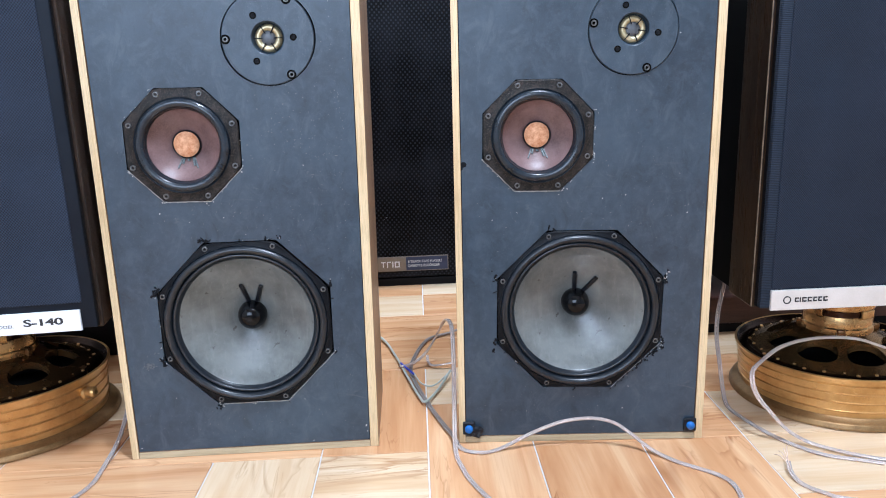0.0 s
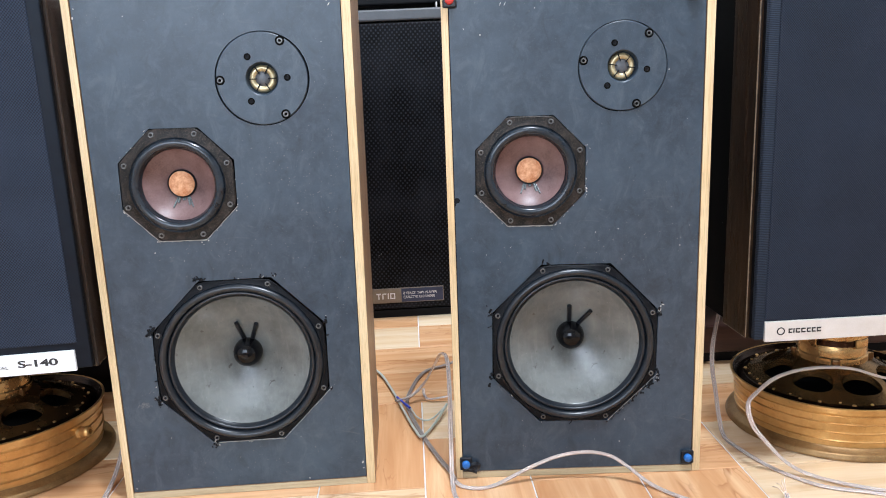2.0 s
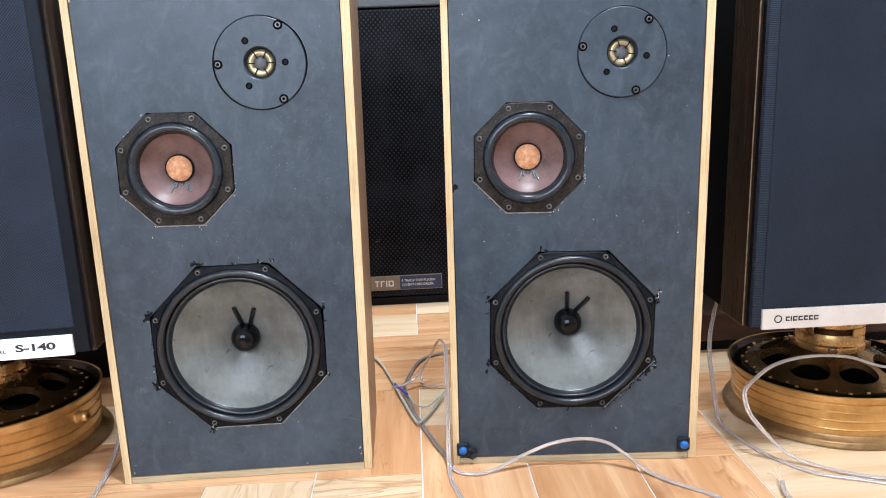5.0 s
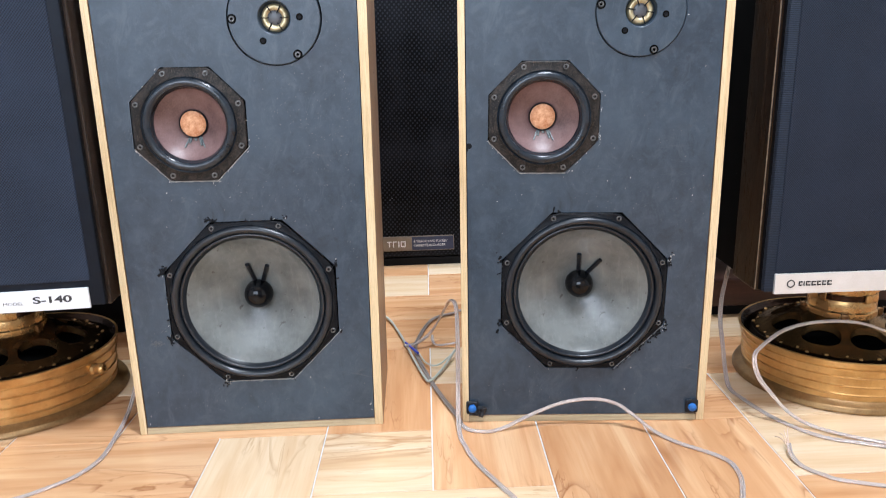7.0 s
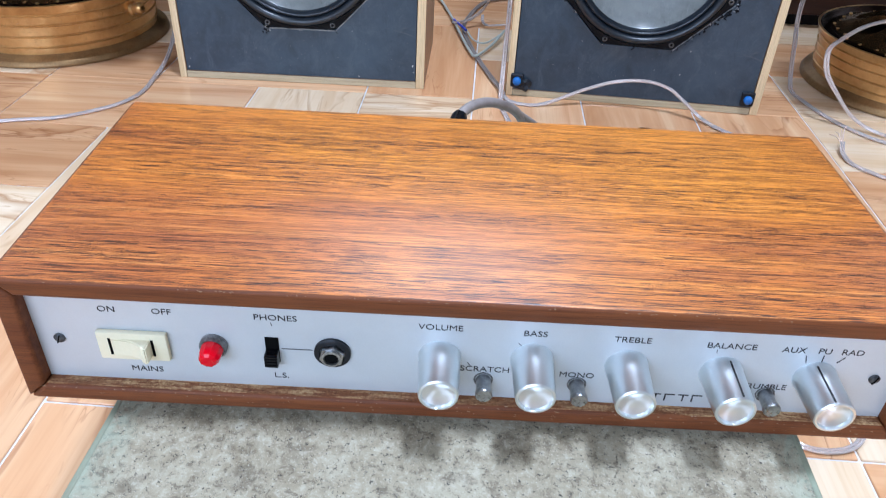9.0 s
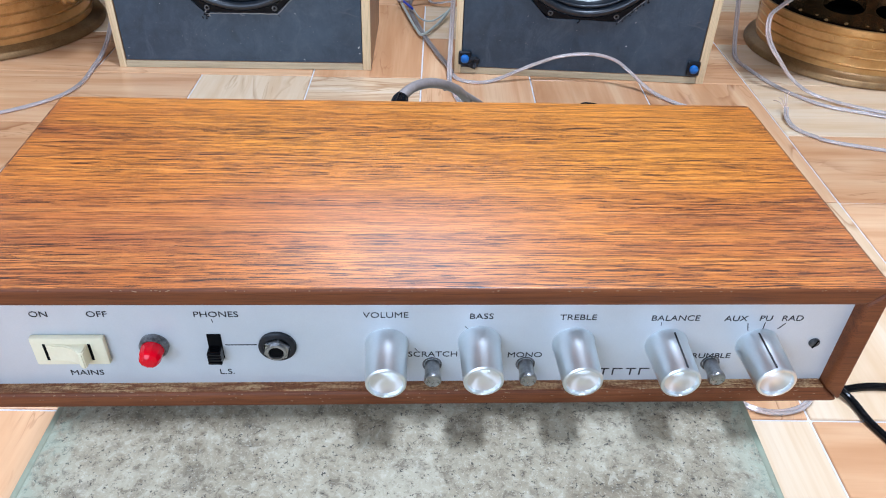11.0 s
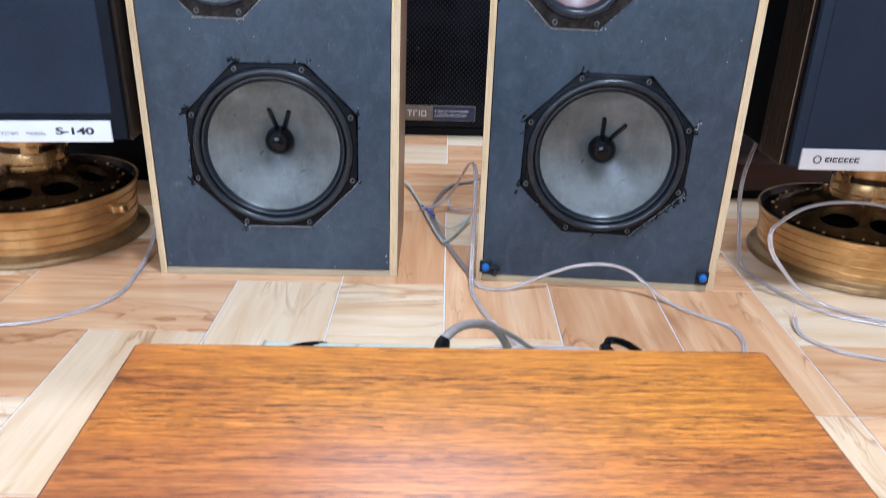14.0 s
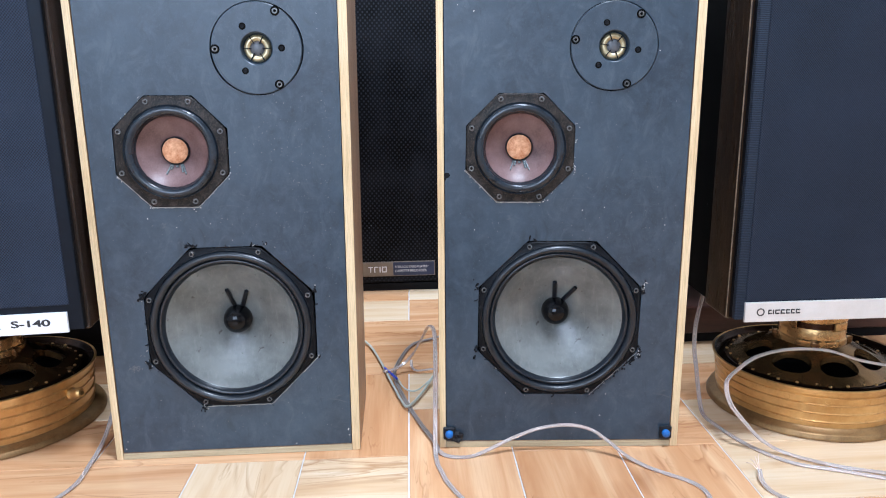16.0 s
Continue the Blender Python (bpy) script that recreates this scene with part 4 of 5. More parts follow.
flakes = {spk_l.name: bmesh.new(), spk_r.name: bmesh.new()}


def scuff(cab, x, z, w, h, count, seed):
    """A cluster of thin pale flakes rubbed into the paint."""
    r2 = random.Random(seed)
    b = flakes[cab.name]
    for _ in range(count):
        cx, cz = x + r2.gauss(0, w / 2.5), z + r2.gauss(0, h / 2.5)
        ln, th, a = r2.uniform(0.0003, 0.0014), r2.uniform(0.0002, 0.0006), r2.gauss(0.9, 0.9)
        v = []
        for q in range(6):
            u = 2 * math.pi * q / 6
            px, pz = ln * math.cos(u) * r2.uniform(0.6, 1.1), th * math.sin(u) * r2.uniform(0.6, 1.3)
            v.append(b.verts.new((cx + px * math.cos(a) - pz * math.sin(a), 0.00185, cz + px * math.sin(a) + pz * math.cos(a))))
        f = b.faces.new(v)
        top = b.verts.new((cx, 0.0015, cz))
        b.faces.remove(f)
        for q in range(6):
            b.faces.new((v[q], v[(q + 1) % 6], top))


for row in ((spk_l, 0.041, 0.141, 0.009, 0.005, 90, 1), (spk_l, 0.052, 0.160, 0.014, 0.006, 8, 2), (spk_l, 0.046, 0.432, 0.010, 0.02, 12, 3), (spk_l, 0.275, 0.440, 0.07, 0.09, 22, 4), (spk_l, 0.30, 0.150, 0.03, 0.05, 10, 5),
            (spk_l, 0.18, 0.350, 0.20, 0.03, 8, 6), (spk_l, 0.060, 0.050, 0.06, 0.03, 10, 7), (spk_r, 0.290, 0.320, 0.05, 0.07, 8, 8), (spk_r, 0.06, 0.33, 0.06, 0.05, 8, 9), (spk_r, 0.17, 0.330, 0.22, 0.02, 7, 10), (spk_r, 0.16, 0.045, 0.2, 0.03, 9, 11),
            (spk_l, 0.275, 0.45, 0.10, 0.15, 130, 14), (spk_l, 0.18, 0.345, 0.24, 0.04, 50, 15), (spk_r, 0.24, 0.36, 0.13, 0.12, 70, 16), (spk_l, 0.17, 0.045, 0.22, 0.03, 40, 17), (spk_r, 0.17, 0.06, 0.2, 0.05, 30, 18), (spk_l, 0.322, 0.40, 0.012, 0.40, 60, 19), (spk_l, 0.15, 0.66, 0.2, 0.03, 16, 12), (spk_r, 0.15, 0.65, 0.2, 0.03, 16, 13)):
    scuff(*row)
for cab in (spk_l, spk_r):
    tagged(part("scuff_marks", flakes[cab.name], M['scuff'], cab), "pale rubbed scuff marks in the black paint", kind="stuff")


e8 = math.pi / 8
for cab, mc, wc, tm, tw_, (_, gm, gw) in ((spk_l, L_MID, L_WF, TWL_M, TWL_W, L_GROW), (spk_r, R_MID, R_WF, TWR_M, TWR_W, R_GROW)):
    rm, rw = 0.0806 * gm, 0.1272 * gw
    bare_edge(cab, *mc, rm, tm - 5 * e8, tm - 3 * e8, 0.0018, 1)
    bare_edge(cab, *mc, rm, tm - 7 * e8, tm - 5 * e8, 0.0014, 2)
    if cab is spk_l:
        bare_edge(cab, *mc, rm, tm - 3 * e8, tm - 1 * e8, 0.0012, 3)
        bare_edge(cab, *wc, rw, tw_ - 5 * e8, tw_ - 3 * e8, 0.0016, 4)
        bare_edge(cab, *wc, rw, tw_ - 3 * e8, tw_ - 1 * e8, 0.0012, 5)
    else:
        bare_edge(cab, *wc, rw, tw_ - 3 * e8, tw_ - 1 * e8, 0.0008, 6)


# ---- grille-fronted speakers ----
def grille_speaker(m, w, h, depth, cloth_m, side_m, label, plate, rebate=0.028, inner_edge=0.028, side_depth=0.30, frame_m=None, front=0.022, lean=0.0):
    """Front faces -y, origin at the front lower left corner; a cloth panel stands proud of the cabinet."""
    frame_m = frame_m or M['navy_edge']
    cab = empty("grille_loudspeaker", m, label, "speaker")

    def leaning(*a):
        b = box(*a)
        for v in b.verts:
            v.co.x += v.co.z * lean
        return b
    part("cabinet", leaning(0, w, front, side_depth, 0, h, 0.002), side_m, cab, "dark wood-grain cabinet")
    # the unlit rear of the side is painted as a black block
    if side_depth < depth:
        part("shaded_rear", leaning(0.004, w - 0.004, side_depth + 0.001, depth, 0.004, h - 0.004, 0.002), M['void'], cab, "rear half of the cabinet, its shade put in as black")
    part("trim", leaning(0.0045, w - 0.0045, front - 0.007, front + 0.002, 0.0025, h - 0.0025, 0.001), M['blackbox'], cab)
    part("grille_frame", leaning(0.004, w - 0.004, 0.0, front - 0.0065, 0.003, h - 0.003, 0.003), frame_m, cab, "navy cloth-wrapped frame edge", 40)
    part("grille_cloth", leaning(rebate, w - inner_edge, -0.0022, 0.002, plate[1] + plate[3] + 0.001, h - 0.02, 0.0015), cloth_m, cab, "navy woven cloth")
    if side_depth < depth:
        part("worn_edge", leaning(-0.0006, 0.0010, front - 0.0006, front + 0.0008, 0.002, h - 0.002, 0.0003), M['pale_veneer'], cab, "thin pale line along the cabinet's front edge")
    return cab


pio = grille_speaker(pose(0.8795, -0.050, 0.1980, 0, 0, 0), 0.331, 0.62, 0.30, M['cloth_navy'], M['walnut'],
                     "navy cloth fronted speaker with silver strip, on gold wheel", (0.03, 0.002, 0.33, 0.028), rebate=0.017, side_depth=0.095, frame_m=M['cloth_edge'], front=0.018, lean=0.010)
part("name_strip", box(0.0170, 0.327, -0.0040, 0.001, 0.0012, 0.0292, 0.0006), M['silver_plate'], pio, "brushed silver strip with black mark")
for x, wd in ((0.0490, 0.0052), (0.0556, 0.0016), (0.0588, 0.0060), (0.0664, 0.0060), (0.0740, 0.0052), (0.0808, 0.0052), (0.0876, 0.0060)):
    bb = box(x, x + wd, -0.0046, -0.0038, 0.0122, 0.0140)
    box(x, x + wd, -0.0046, -0.0038, 0.0168, 0.0186, bm=bb)
    box(x, x + 0.0016, -0.0046, -0.0038, 0.0140, 0.0168, bm=bb)
    part("mark_bar", bb, M['print_black'], pio)
part("mark_ring", lathe([(0.0055, -0.0040), (0.0055, -0.0046), (0.0040, -0.0046), (0.0040, -0.0040)], 20), M['print_black'], pio, at=pose(0.0385, 0, 0.0155))

s14 = grille_speaker(pose(-0.3826, -0.0632, 0.2085, 0, 0, 5.0), 0.385, 0.62, 0.30, M['cloth_weave'], M['darkwood'],
                     "navy cloth fronted speaker with white model strip, on gold wheel", (0.0, 0.004, 0.37, 0.034), 0.012, 0.0190, frame_m=M['navy_edge'], front=0.012)
part("name_strip", box(0.0040, 0.3620, -0.0040, 0.001, 0.0014, 0.0296, 0.0006), M['white_plate'], s14, "white strip with black model lettering")
letters("S-1", 0.0132, upright(0.3042, -0.0041, 0.0160), s14, M['print_black'], wide=1.78, spread=0.94, bold=0.00034)
letters("40", 0.0132, upright(0.3290, -0.0041, 0.0160), s14, M['print_black'], wide=1.78, spread=0.94, bold=0.00034)
letters("MODEL", 0.0060, upright(0.2650, -0.0041, 0.0130), s14, M['print_black'], wide=1.3)
letters("SYSTEM", 0.0060, upright(0.2290, -0.0041, 0.0130), s14, M['print_black'], wide=1.3)
letters("SPEAKER", 0.0060, upright(0.1880, -0.0041, 0.0130), s14, M['print_black'], wide=1.3)


# black speaker far between the pair, with a badge, and the black unit on top of it
trio = empty("back_loudspeaker", pose(0.225, 0.825, 0), "black mesh fronted speaker with small badge, on floor", "speaker")
part("cabinet", box(0, 0.43, 0.024, 0.33, 0, 0.7465, 0.003), M['blackbox'], trio, "black cabinet")
part("plinth", box(0.002, 0.428, 0.004, 0.026, 0.0, 0.020, 0.002), M['blackbox'], trio)
part("grille", box(0.004, 0.426, 0.0, 0.025, 0.0225, 0.715, 0.004), M['cloth_black'], trio, "black honeycomb grille")
part("top_rail", box(0.0, 0.43, -0.004, 0.026, 0.7185, 0.7445, 0.004), M['grey_trim'], trio, "slate grey rail")
for x in (0.286, 0.303):
    part("pin", box(x, x + 0.0035, -0.002, 0.030, 0.7450, 0.7570, 0.0008), M['silver_plate'], trio, "small bright pin")
bd = part("badge", box(0.088, 0.271, -0.0035, 0.001, 0.041, 0.0755, 0.001), M['badge_navy'], trio, "navy badge with bronze end")
part("badge_rim", box(0.0865, 0.2725, -0.0028, 0.001, 0.0395, 0.0770, 0.001), M['badge_bronze'], bd)
part("badge_end", box(0.088, 0.1670, -0.0045, -0.003, 0.041, 0.0755, 0.001), M['badge_bronze'], bd)
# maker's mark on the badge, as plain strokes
for x, wd, cross in ((0.1045, 0.0115, 0.5), (0.1190, 0.0105, 0.0), (0.1325, 0.0028, 0.0), (0.1385, 0.0125, 0.0)):
    bb = box(x + cross * (wd - 0.0028), x + cross * (wd - 0.0028) + 0.0028, -0.0052, -0.0044, 0.0505, 0.0655)
    if wd > 0.003:
        box(x, x + wd, -0.0052, -0.0044, 0.0629, 0.0655, bm=bb)
    if wd > 0.012:
        box(x, x + wd, -0.0052, -0.0044, 0.0505, 0.0531, bm=bb)
        box(x + wd - 0.0028, x + wd, -0.0052, -0.0044, 0.0505, 0.0655, bm=bb)
    part("mark_bar", bb, M['print_white'], bd)
letters("8 TRACK TAPE PLAYER/", 0.0088, upright(0.2140, -0.0036, 0.0632), bd, M['print_white'], wide=0.92)
letters("CASSETTE RECORDER", 0.0088, upright(0.2110, -0.0036, 0.0528), bd, M['print_white'], wide=0.92)
unit = empty("stacked_unit", pose(0.23, 0.865, 0.7467), "black box resting on the back speaker", "audio unit")
part("body", box(0, 0.42, 0.0, 0.28, 0.012, 0.42, 0.004), M['blackbox'], unit)
for x in (0.03, 0.39):
    for y in (0.03, 0.25):
        part("foot", lathe([(0.012, 0.0), (0.013, 0.012)], 16, 'z'), M['rubber'], unit, at=pose(x, y, 0))

# black cabinets added to fill the dark gaps behind the side speakers; the one on the plinth stands on short chrome legs
for x0, x1, y0, z0, lift, lab in ((-0.75, -0.02, 0.425, 0.0, 0.0, "tall black cabinet added to fill the dark gap behind a speaker"), (0.985, 1.6, 0.46, 0.0755, 0.050, "tall black cabinet on chrome legs on a red plinth")):
    c = empty("back_cabinet", pose(x0, y0, z0), lab, "cabinet")
    part("body", box(0, x1 - x0, 0, 0.40, lift, 0.95, 0.004), M['blackbox'], c)
    part("front_frame", box(0.02, x1 - x0 - 0.02, -0.012, 0.002, lift + 0.03, 0.92, 0.004), M['blackbox'], c)
    if lift:
        for lx in (0.016, x1 - x0 - 0.016):
            for ly in (0.014, 0.386):
                part("leg", lathe([(0.0065, 0.0), (0.0065, 0.004), (0.0055, 0.006), (0.0055, lift + 0.001)], 16, 'z'), M['chrome'], c, "short chrome leg", 40, at=pose(lx, ly, 0))
pl = empty("low_plinth", pose(0.975, 0.395, 0), "dark red wooden plinth on the floor", "plinth")
part("board", box(0, 0.62, 0, 0.5, 0.018, 0.075, 0.004), M['shelf_red'], pl)
part("base", box(0.0, 0.62, 0.004, 0.49, 0.0, 0.018), M['blackbox'], pl)


# ---- gold wheels under the side speakers ----
def wheel(m, label, rb, rt, Hh, valve_at, studs, phase, seat, face_m):
    """A cast wheel lying on its back: rb and rt are the lip radii below and above, seat is where the load rests."""
    w = empty("alloy_wheel", m, label, "wheel", "gold alloy wheels")
    s = rt / 0.150
    body = [(-0.0105, 0.0), (-0.0100, 0.115), (-0.0082, 0.130), (-0.0078, 0.150), (-0.0097, 0.170), (-0.0092, 0.33), (-0.0072, 0.345), (-0.0068, 0.365), (-0.0088, 0.385), (-0.0082, 0.55), (-0.0062, 0.565),
            (-0.0058, 0.585), (-0.0077, 0.605), (-0.0064, 0.75), (-0.0042, 0.765), (-0.0038, 0.785), (-0.0056, 0.805), (-0.0030, 0.91), (-0.0006, 0.955), (0.0, 0.985)]
    part("flange", lathe([(rb - 0.012, 0.003), (rb - 0.004, 0.0), (rb, 0.0015), (rb, 0.0045), (rb - 0.0015, 0.0060), (rb - 0.0022, 0.0085), (rb - 0.0050, 0.0100), (rt - 0.0085, 0.0125), (rt - 0.0110, 0.0152)], 96, 'z'), M['gold_flange'], w, "gold flange at the foot of the rim, shade put into its colour", 50)
    prof = [(rt + r, 0.015 + z * (Hh - 0.015)) for r, z in body] + [(rt - 0.0015, Hh), (rt - 0.0040, Hh - 0.0006)]
    part("rim", lathe(prof, 96, 'z'), M['gold'], w, "gold painted rim with ridges", 50)
    # shade inside the rim is painted by the darker gold
    part("inner_barrel", lathe([(rt - 0.0040, Hh - 0.0006), (rt - 0.0060, Hh - 0.004), (rt - 0.0110, Hh - 0.007), (rt - 0.0125, Hh - 0.012), (0.1290 * s, Hh - 0.014)], 96, 'z'), M['gold_dark'], w, "inside of the gold rim, its shade put into the colour", 50)
    zf = Hh - 0.006

    def rise(r):
        r = r / s
        return zf + (0.0 if r > 0.116 else ((0.116 - r) / 0.066) ** 0.85 * 0.037)
    # cast face: eight oval windows between the spokes
    face = bmesh.new()
    edges = []

    def loop(pts):
        v = [face.verts.new((p[0], p[1], 0)) for p in pts]
        for a, b in zip(v, v[1:] + v[:1]):
            edges.append(face.edges.new((a, b)))
    for r in (0.1300 * s, 0.050 * s):
        loop([(r * math.cos(2 * math.pi * k / 80), r * math.sin(2 * math.pi * k / 80)) for k in range(80)])
    for n in range(8):
        mid_a = radians(phase + 45 * n)
        pts = []
        for k in range(26):
            u = 2 * math.pi * k / 26
            cu, su = math.cos(u), math.sin(u)
            rr = (0.0850 + 0.0190 * math.copysign(abs(su) ** 0.8, su)) * s
            aa = mid_a + radians(18.6) * math.copysign(abs(cu) ** 0.85, cu) * (1.0 + 0.05 * su)
            pts.append((rr * math.cos(aa), rr * math.sin(aa)))
        loop(pts)
    bmesh.ops.triangle_fill(face, use_beauty=True, edges=edges)
    ext = bmesh.ops.extrude_face_region(face, geom=face.faces[:])
    low = {g for g in ext['geom'] if isinstance(g, bmesh.types.BMVert)}
    for v in face.verts:
        v.co.z = rise(math.hypot(v.co.x, v.co.y)) - (0.011 if v in low else 0.0)
    part("spoke_face", face, face_m, w, "gold face with oval windows, dark reflections put into its colour", 30)
    part("brake_ring", lathe([(0.1300 * s, zf - 0.008), (0.1300 * s, zf + 0.0012), (0.1285 * s, zf + 0.0020), (0.1175 * s, zf + 0.0020), (0.1165 * s, zf + 0.0014), (0.1165 * s, zf - 0.003)], 96, 'z'), M['gold_dark'], w, "riveted gold ring, shade and dark reflections put into its colour", 40)
    # black liner and disc added so the wheel's inside looks shaded
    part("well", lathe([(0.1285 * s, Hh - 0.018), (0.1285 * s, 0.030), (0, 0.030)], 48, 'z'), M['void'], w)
    hz = zf + 0.037
    up = seat - hz
    part("hub", lathe([(0.0510, hz - 0.006), (0.0530, hz + 0.002), (0.0525, hz + 0.008), (0.0505, hz + 0.010), (0.0500, up * 0.28 + hz), (0.0490, up * 0.30 + hz), (0.0490, up * 0.42 + hz), (0.0520, up * 0.44 + hz), (0.0525, up * 0.50 + hz), (0.0525, up * 0.68 + hz), (0.0480, up * 0.71 + hz), (0.0480, up * 0.84 + hz), (0.0620, up * 0.87 + hz), (0.0625, up * 0.93 + hz), (0.0600, seat - 0.0005), (0.020, seat - 0.0005), (0.018, hz), (0, hz)], 60, 'z'), M['gold_brown'], w, "gold hub drum", 40)
    # two raised dark bands carry the shade of the hub's groove and neck
    part("hub_groove", lathe([(0.0490, up * 0.305 + hz), (0.0503, up * 0.31 + hz), (0.0503, up * 0.41 + hz), (0.0490, up * 0.415 + hz)], 60, 'z'), M['gold_dark'], w, "dark band painting the shade of the hub groove", 40)
    part("hub_neck", lathe([(0.0480, up * 0.715 + hz), (0.0490, up * 0.72 + hz), (0.0490, up * 0.83 + hz), (0.0480, up * 0.835 + hz)], 60, 'z'), M['gold_dark'], w, "dark band painting the shade under the hub flange", 40)
    LUG = finish(box(-0.004, 0.007, -0.006, 0.006, -0.004, 0.010, 0.0025, 2), "hub_lug", M['gold_face'], 40)
    PAD = finish(box(-0.0016, 0.0022, -0.013, 0.013, -0.007, 0.007, 0.0015, 2), "hub_pad", M['gold_brown'], 40)
    for n in range(4):
        a = radians(phase + 22 + 90 * n)
        part("hub_pad", PAD, None, w, at=Matrix.Rotation(a, 4, 'Z') @ Matrix.Translation((0.0512, 0, hz + up * 0.36)))
        part("hub_lug", LUG, None, w, at=Matrix.Rotation(a + radians(45), 4, 'Z') @ Matrix.Translation((0.0525, 0, hz)))
    STUD = finish(lathe([(0.0026, 0.0), (0.0026, 0.0010), (0.0016, 0.0019), (0, 0.0021)], 10, 'z'), "rivet", M['gold'], True)
    for n in range(studs):
        a = 2 * math.pi * (n + 0.5) / studs
        r, da = ((0.1225, 0.0), (0.1195, 0.03), (0.1260, -0.02))[n % 3]
        part("rivet", STUD, None, w, at=pose(r * s * math.cos(a + da), r * s * math.sin(a + da), zf + 0.0020))
    BOSS = finish(lathe([(0.0046, 0.0), (0.0046, 0.0012), (0.0036, 0.0012), (0.0034, 0.0003), (0, 0.0003)], 16, 'z'), "boss", M['gold'], 40)
    for n in range(16):
        a = 2 * math.pi * n / 16 + 0.1
        part("boss", BOSS, None, w, at=Matrix.Rotation(a, 4, 'Z') @ Matrix.Translation((rt - 0.0078, 0, 0.015 + 0.68 * (Hh - 0.015))) @ Matrix.Rotation(radians(90), 4, 'Y'))
    a = radians(valve_at)
    vm = Matrix.Rotation(a, 4, 'Z') @ Matrix.Translation((rt - 0.0080, 0, 0.015 + 0.59 * (Hh - 0.015))) @ Matrix.Rotation(radians(80), 4, 'Y') @ Matrix.Scale(1.2, 4)
    part("valve", lathe([(0.0085, -0.002), (0.0085, 0.002), (0.0065, 0.004), (0.0065, 0.009), (0.0074, 0.0105), (0.0074, 0.0150), (0.0055, 0.0175), (0.0030, 0.0180), (0.0028, 0.011), (0, 0.011)], 24, 'z'), M['gold'], w, "gold valve boss", 40, at=vm)
    return w


wheel(pose(-0.241, 0.153, 0), "gold painted alloy wheel lying flat under a speaker", 0.1615, 0.1540, 0.0885, -17, 33, 4, 0.2080, M['gold_face'])
wheel(pose(1.091, 0.120, 0), "gold painted alloy wheel lying flat with cable looped over", 0.1560, 0.1510, 0.0785, 40, 33, 0, 0.1975, M['gold_tan'])


# ---- low stool and amplifier ----
STOOL_Z = 0.1510
st = empty("low_stool", pose(0, 0, 0), "low worn green-grey wooden stool under the amplifier", "stool")
sb = box(0.2725, 0.6060, -0.985, -0.4465, STOOL_Z - 0.022, STOOL_Z, 0.0025)
part("top_board", sb, M['slab'], st, "worn grey-green painted board")
for y0, y1 in ((-0.970, -0.945), (-0.490, -0.465)):
    part("apron", box(0.300, 0.577, y0, y1, STOOL_Z - 0.075, STOOL_Z - 0.0225, 0.002), M['green_paint'], st)
for x in (0.290, 0.555):
    for y in (-0.972, -0.494):
        part("leg", box(x, x + 0.032, y, y + 0.032, 0.0, STOOL_Z - 0.0225, 0.002), M['green_paint'], st)
for x0, x1 in ((0.2717, 0.2750), (0.6035, 0.6068)):
    part("chipped_edge", box(x0, x1, -0.986, -0.4455, STOOL_Z - 0.0215, STOOL_Z + 0.0004, 0.001), M['green_paint'], st, "mint green chipped edge")

AMP_W, AMP_D, AMP_H, BT, BB, BS = 0.404, 0.1716, 0.0706, 0.0096, 0.0094, 0.0098
amp = empty("amplifier", pose(0.4438, -0.7625, 0.1576, 0.89, 0.80, 2.41) @ Matrix.Scale(1.03, 4), "teak cased vintage amplifier with silver front on a stool", "amplifier")
hw = AMP_W / 2


def case_board(name, pts_front, depth, mats, bevel=0.0022):
    b = bmesh.new()
    f = [b.verts.new((x, 0, z)) for x, z in pts_front]
    k = [b.verts.new((x, depth, z)) for x, z in pts_front]
    b.faces.new(f)
    b.faces.new(k[::-1])
    for i in range(4):
        j = (i + 1) % 4
        b.faces.new((f[i], k[i], k[j], f[j]))
    bmesh.ops.recalc_face_normals(b, faces=b.faces[:])
    bmesh.ops.bevel(b, geom=b.edges[:], offset=bevel, segments=3, profile=0.5, affect='EDGES')
    return part(name, two_tone(b), mats, amp, smooth=50)


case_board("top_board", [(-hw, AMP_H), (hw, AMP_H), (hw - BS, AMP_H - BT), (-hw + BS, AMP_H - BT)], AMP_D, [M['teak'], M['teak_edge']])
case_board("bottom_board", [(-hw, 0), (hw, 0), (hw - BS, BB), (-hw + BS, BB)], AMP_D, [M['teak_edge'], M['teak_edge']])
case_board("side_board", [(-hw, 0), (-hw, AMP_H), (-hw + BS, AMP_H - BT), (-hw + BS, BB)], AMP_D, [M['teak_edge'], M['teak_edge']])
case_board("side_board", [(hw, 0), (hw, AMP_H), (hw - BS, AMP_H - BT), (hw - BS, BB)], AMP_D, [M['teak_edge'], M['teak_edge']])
PY = 0.0067
part("front_panel", box(-hw + BS, hw - BS, PY, PY + 0.0016, BB - 0.0005, AMP_H - BT + 0.0005), M['alu_panel'], amp, "matt silver panel with black lettering")
part("back_panel", box(-hw + BS, hw - BS, AMP_D - 0.012, AMP_D - 0.010, BB, AMP_H - BT), M['chrome'], amp)
for x in (-0.14, 0.14):
    for y in (0.025, 0.150):
        part("foot", lathe([(0.008, 0.0008), (0.0088, -(0.0063 - 0.0140 * x + 0.0155 * y))], 16, 'z'), M['rubber'], amp, at=pose(x, y, 0))


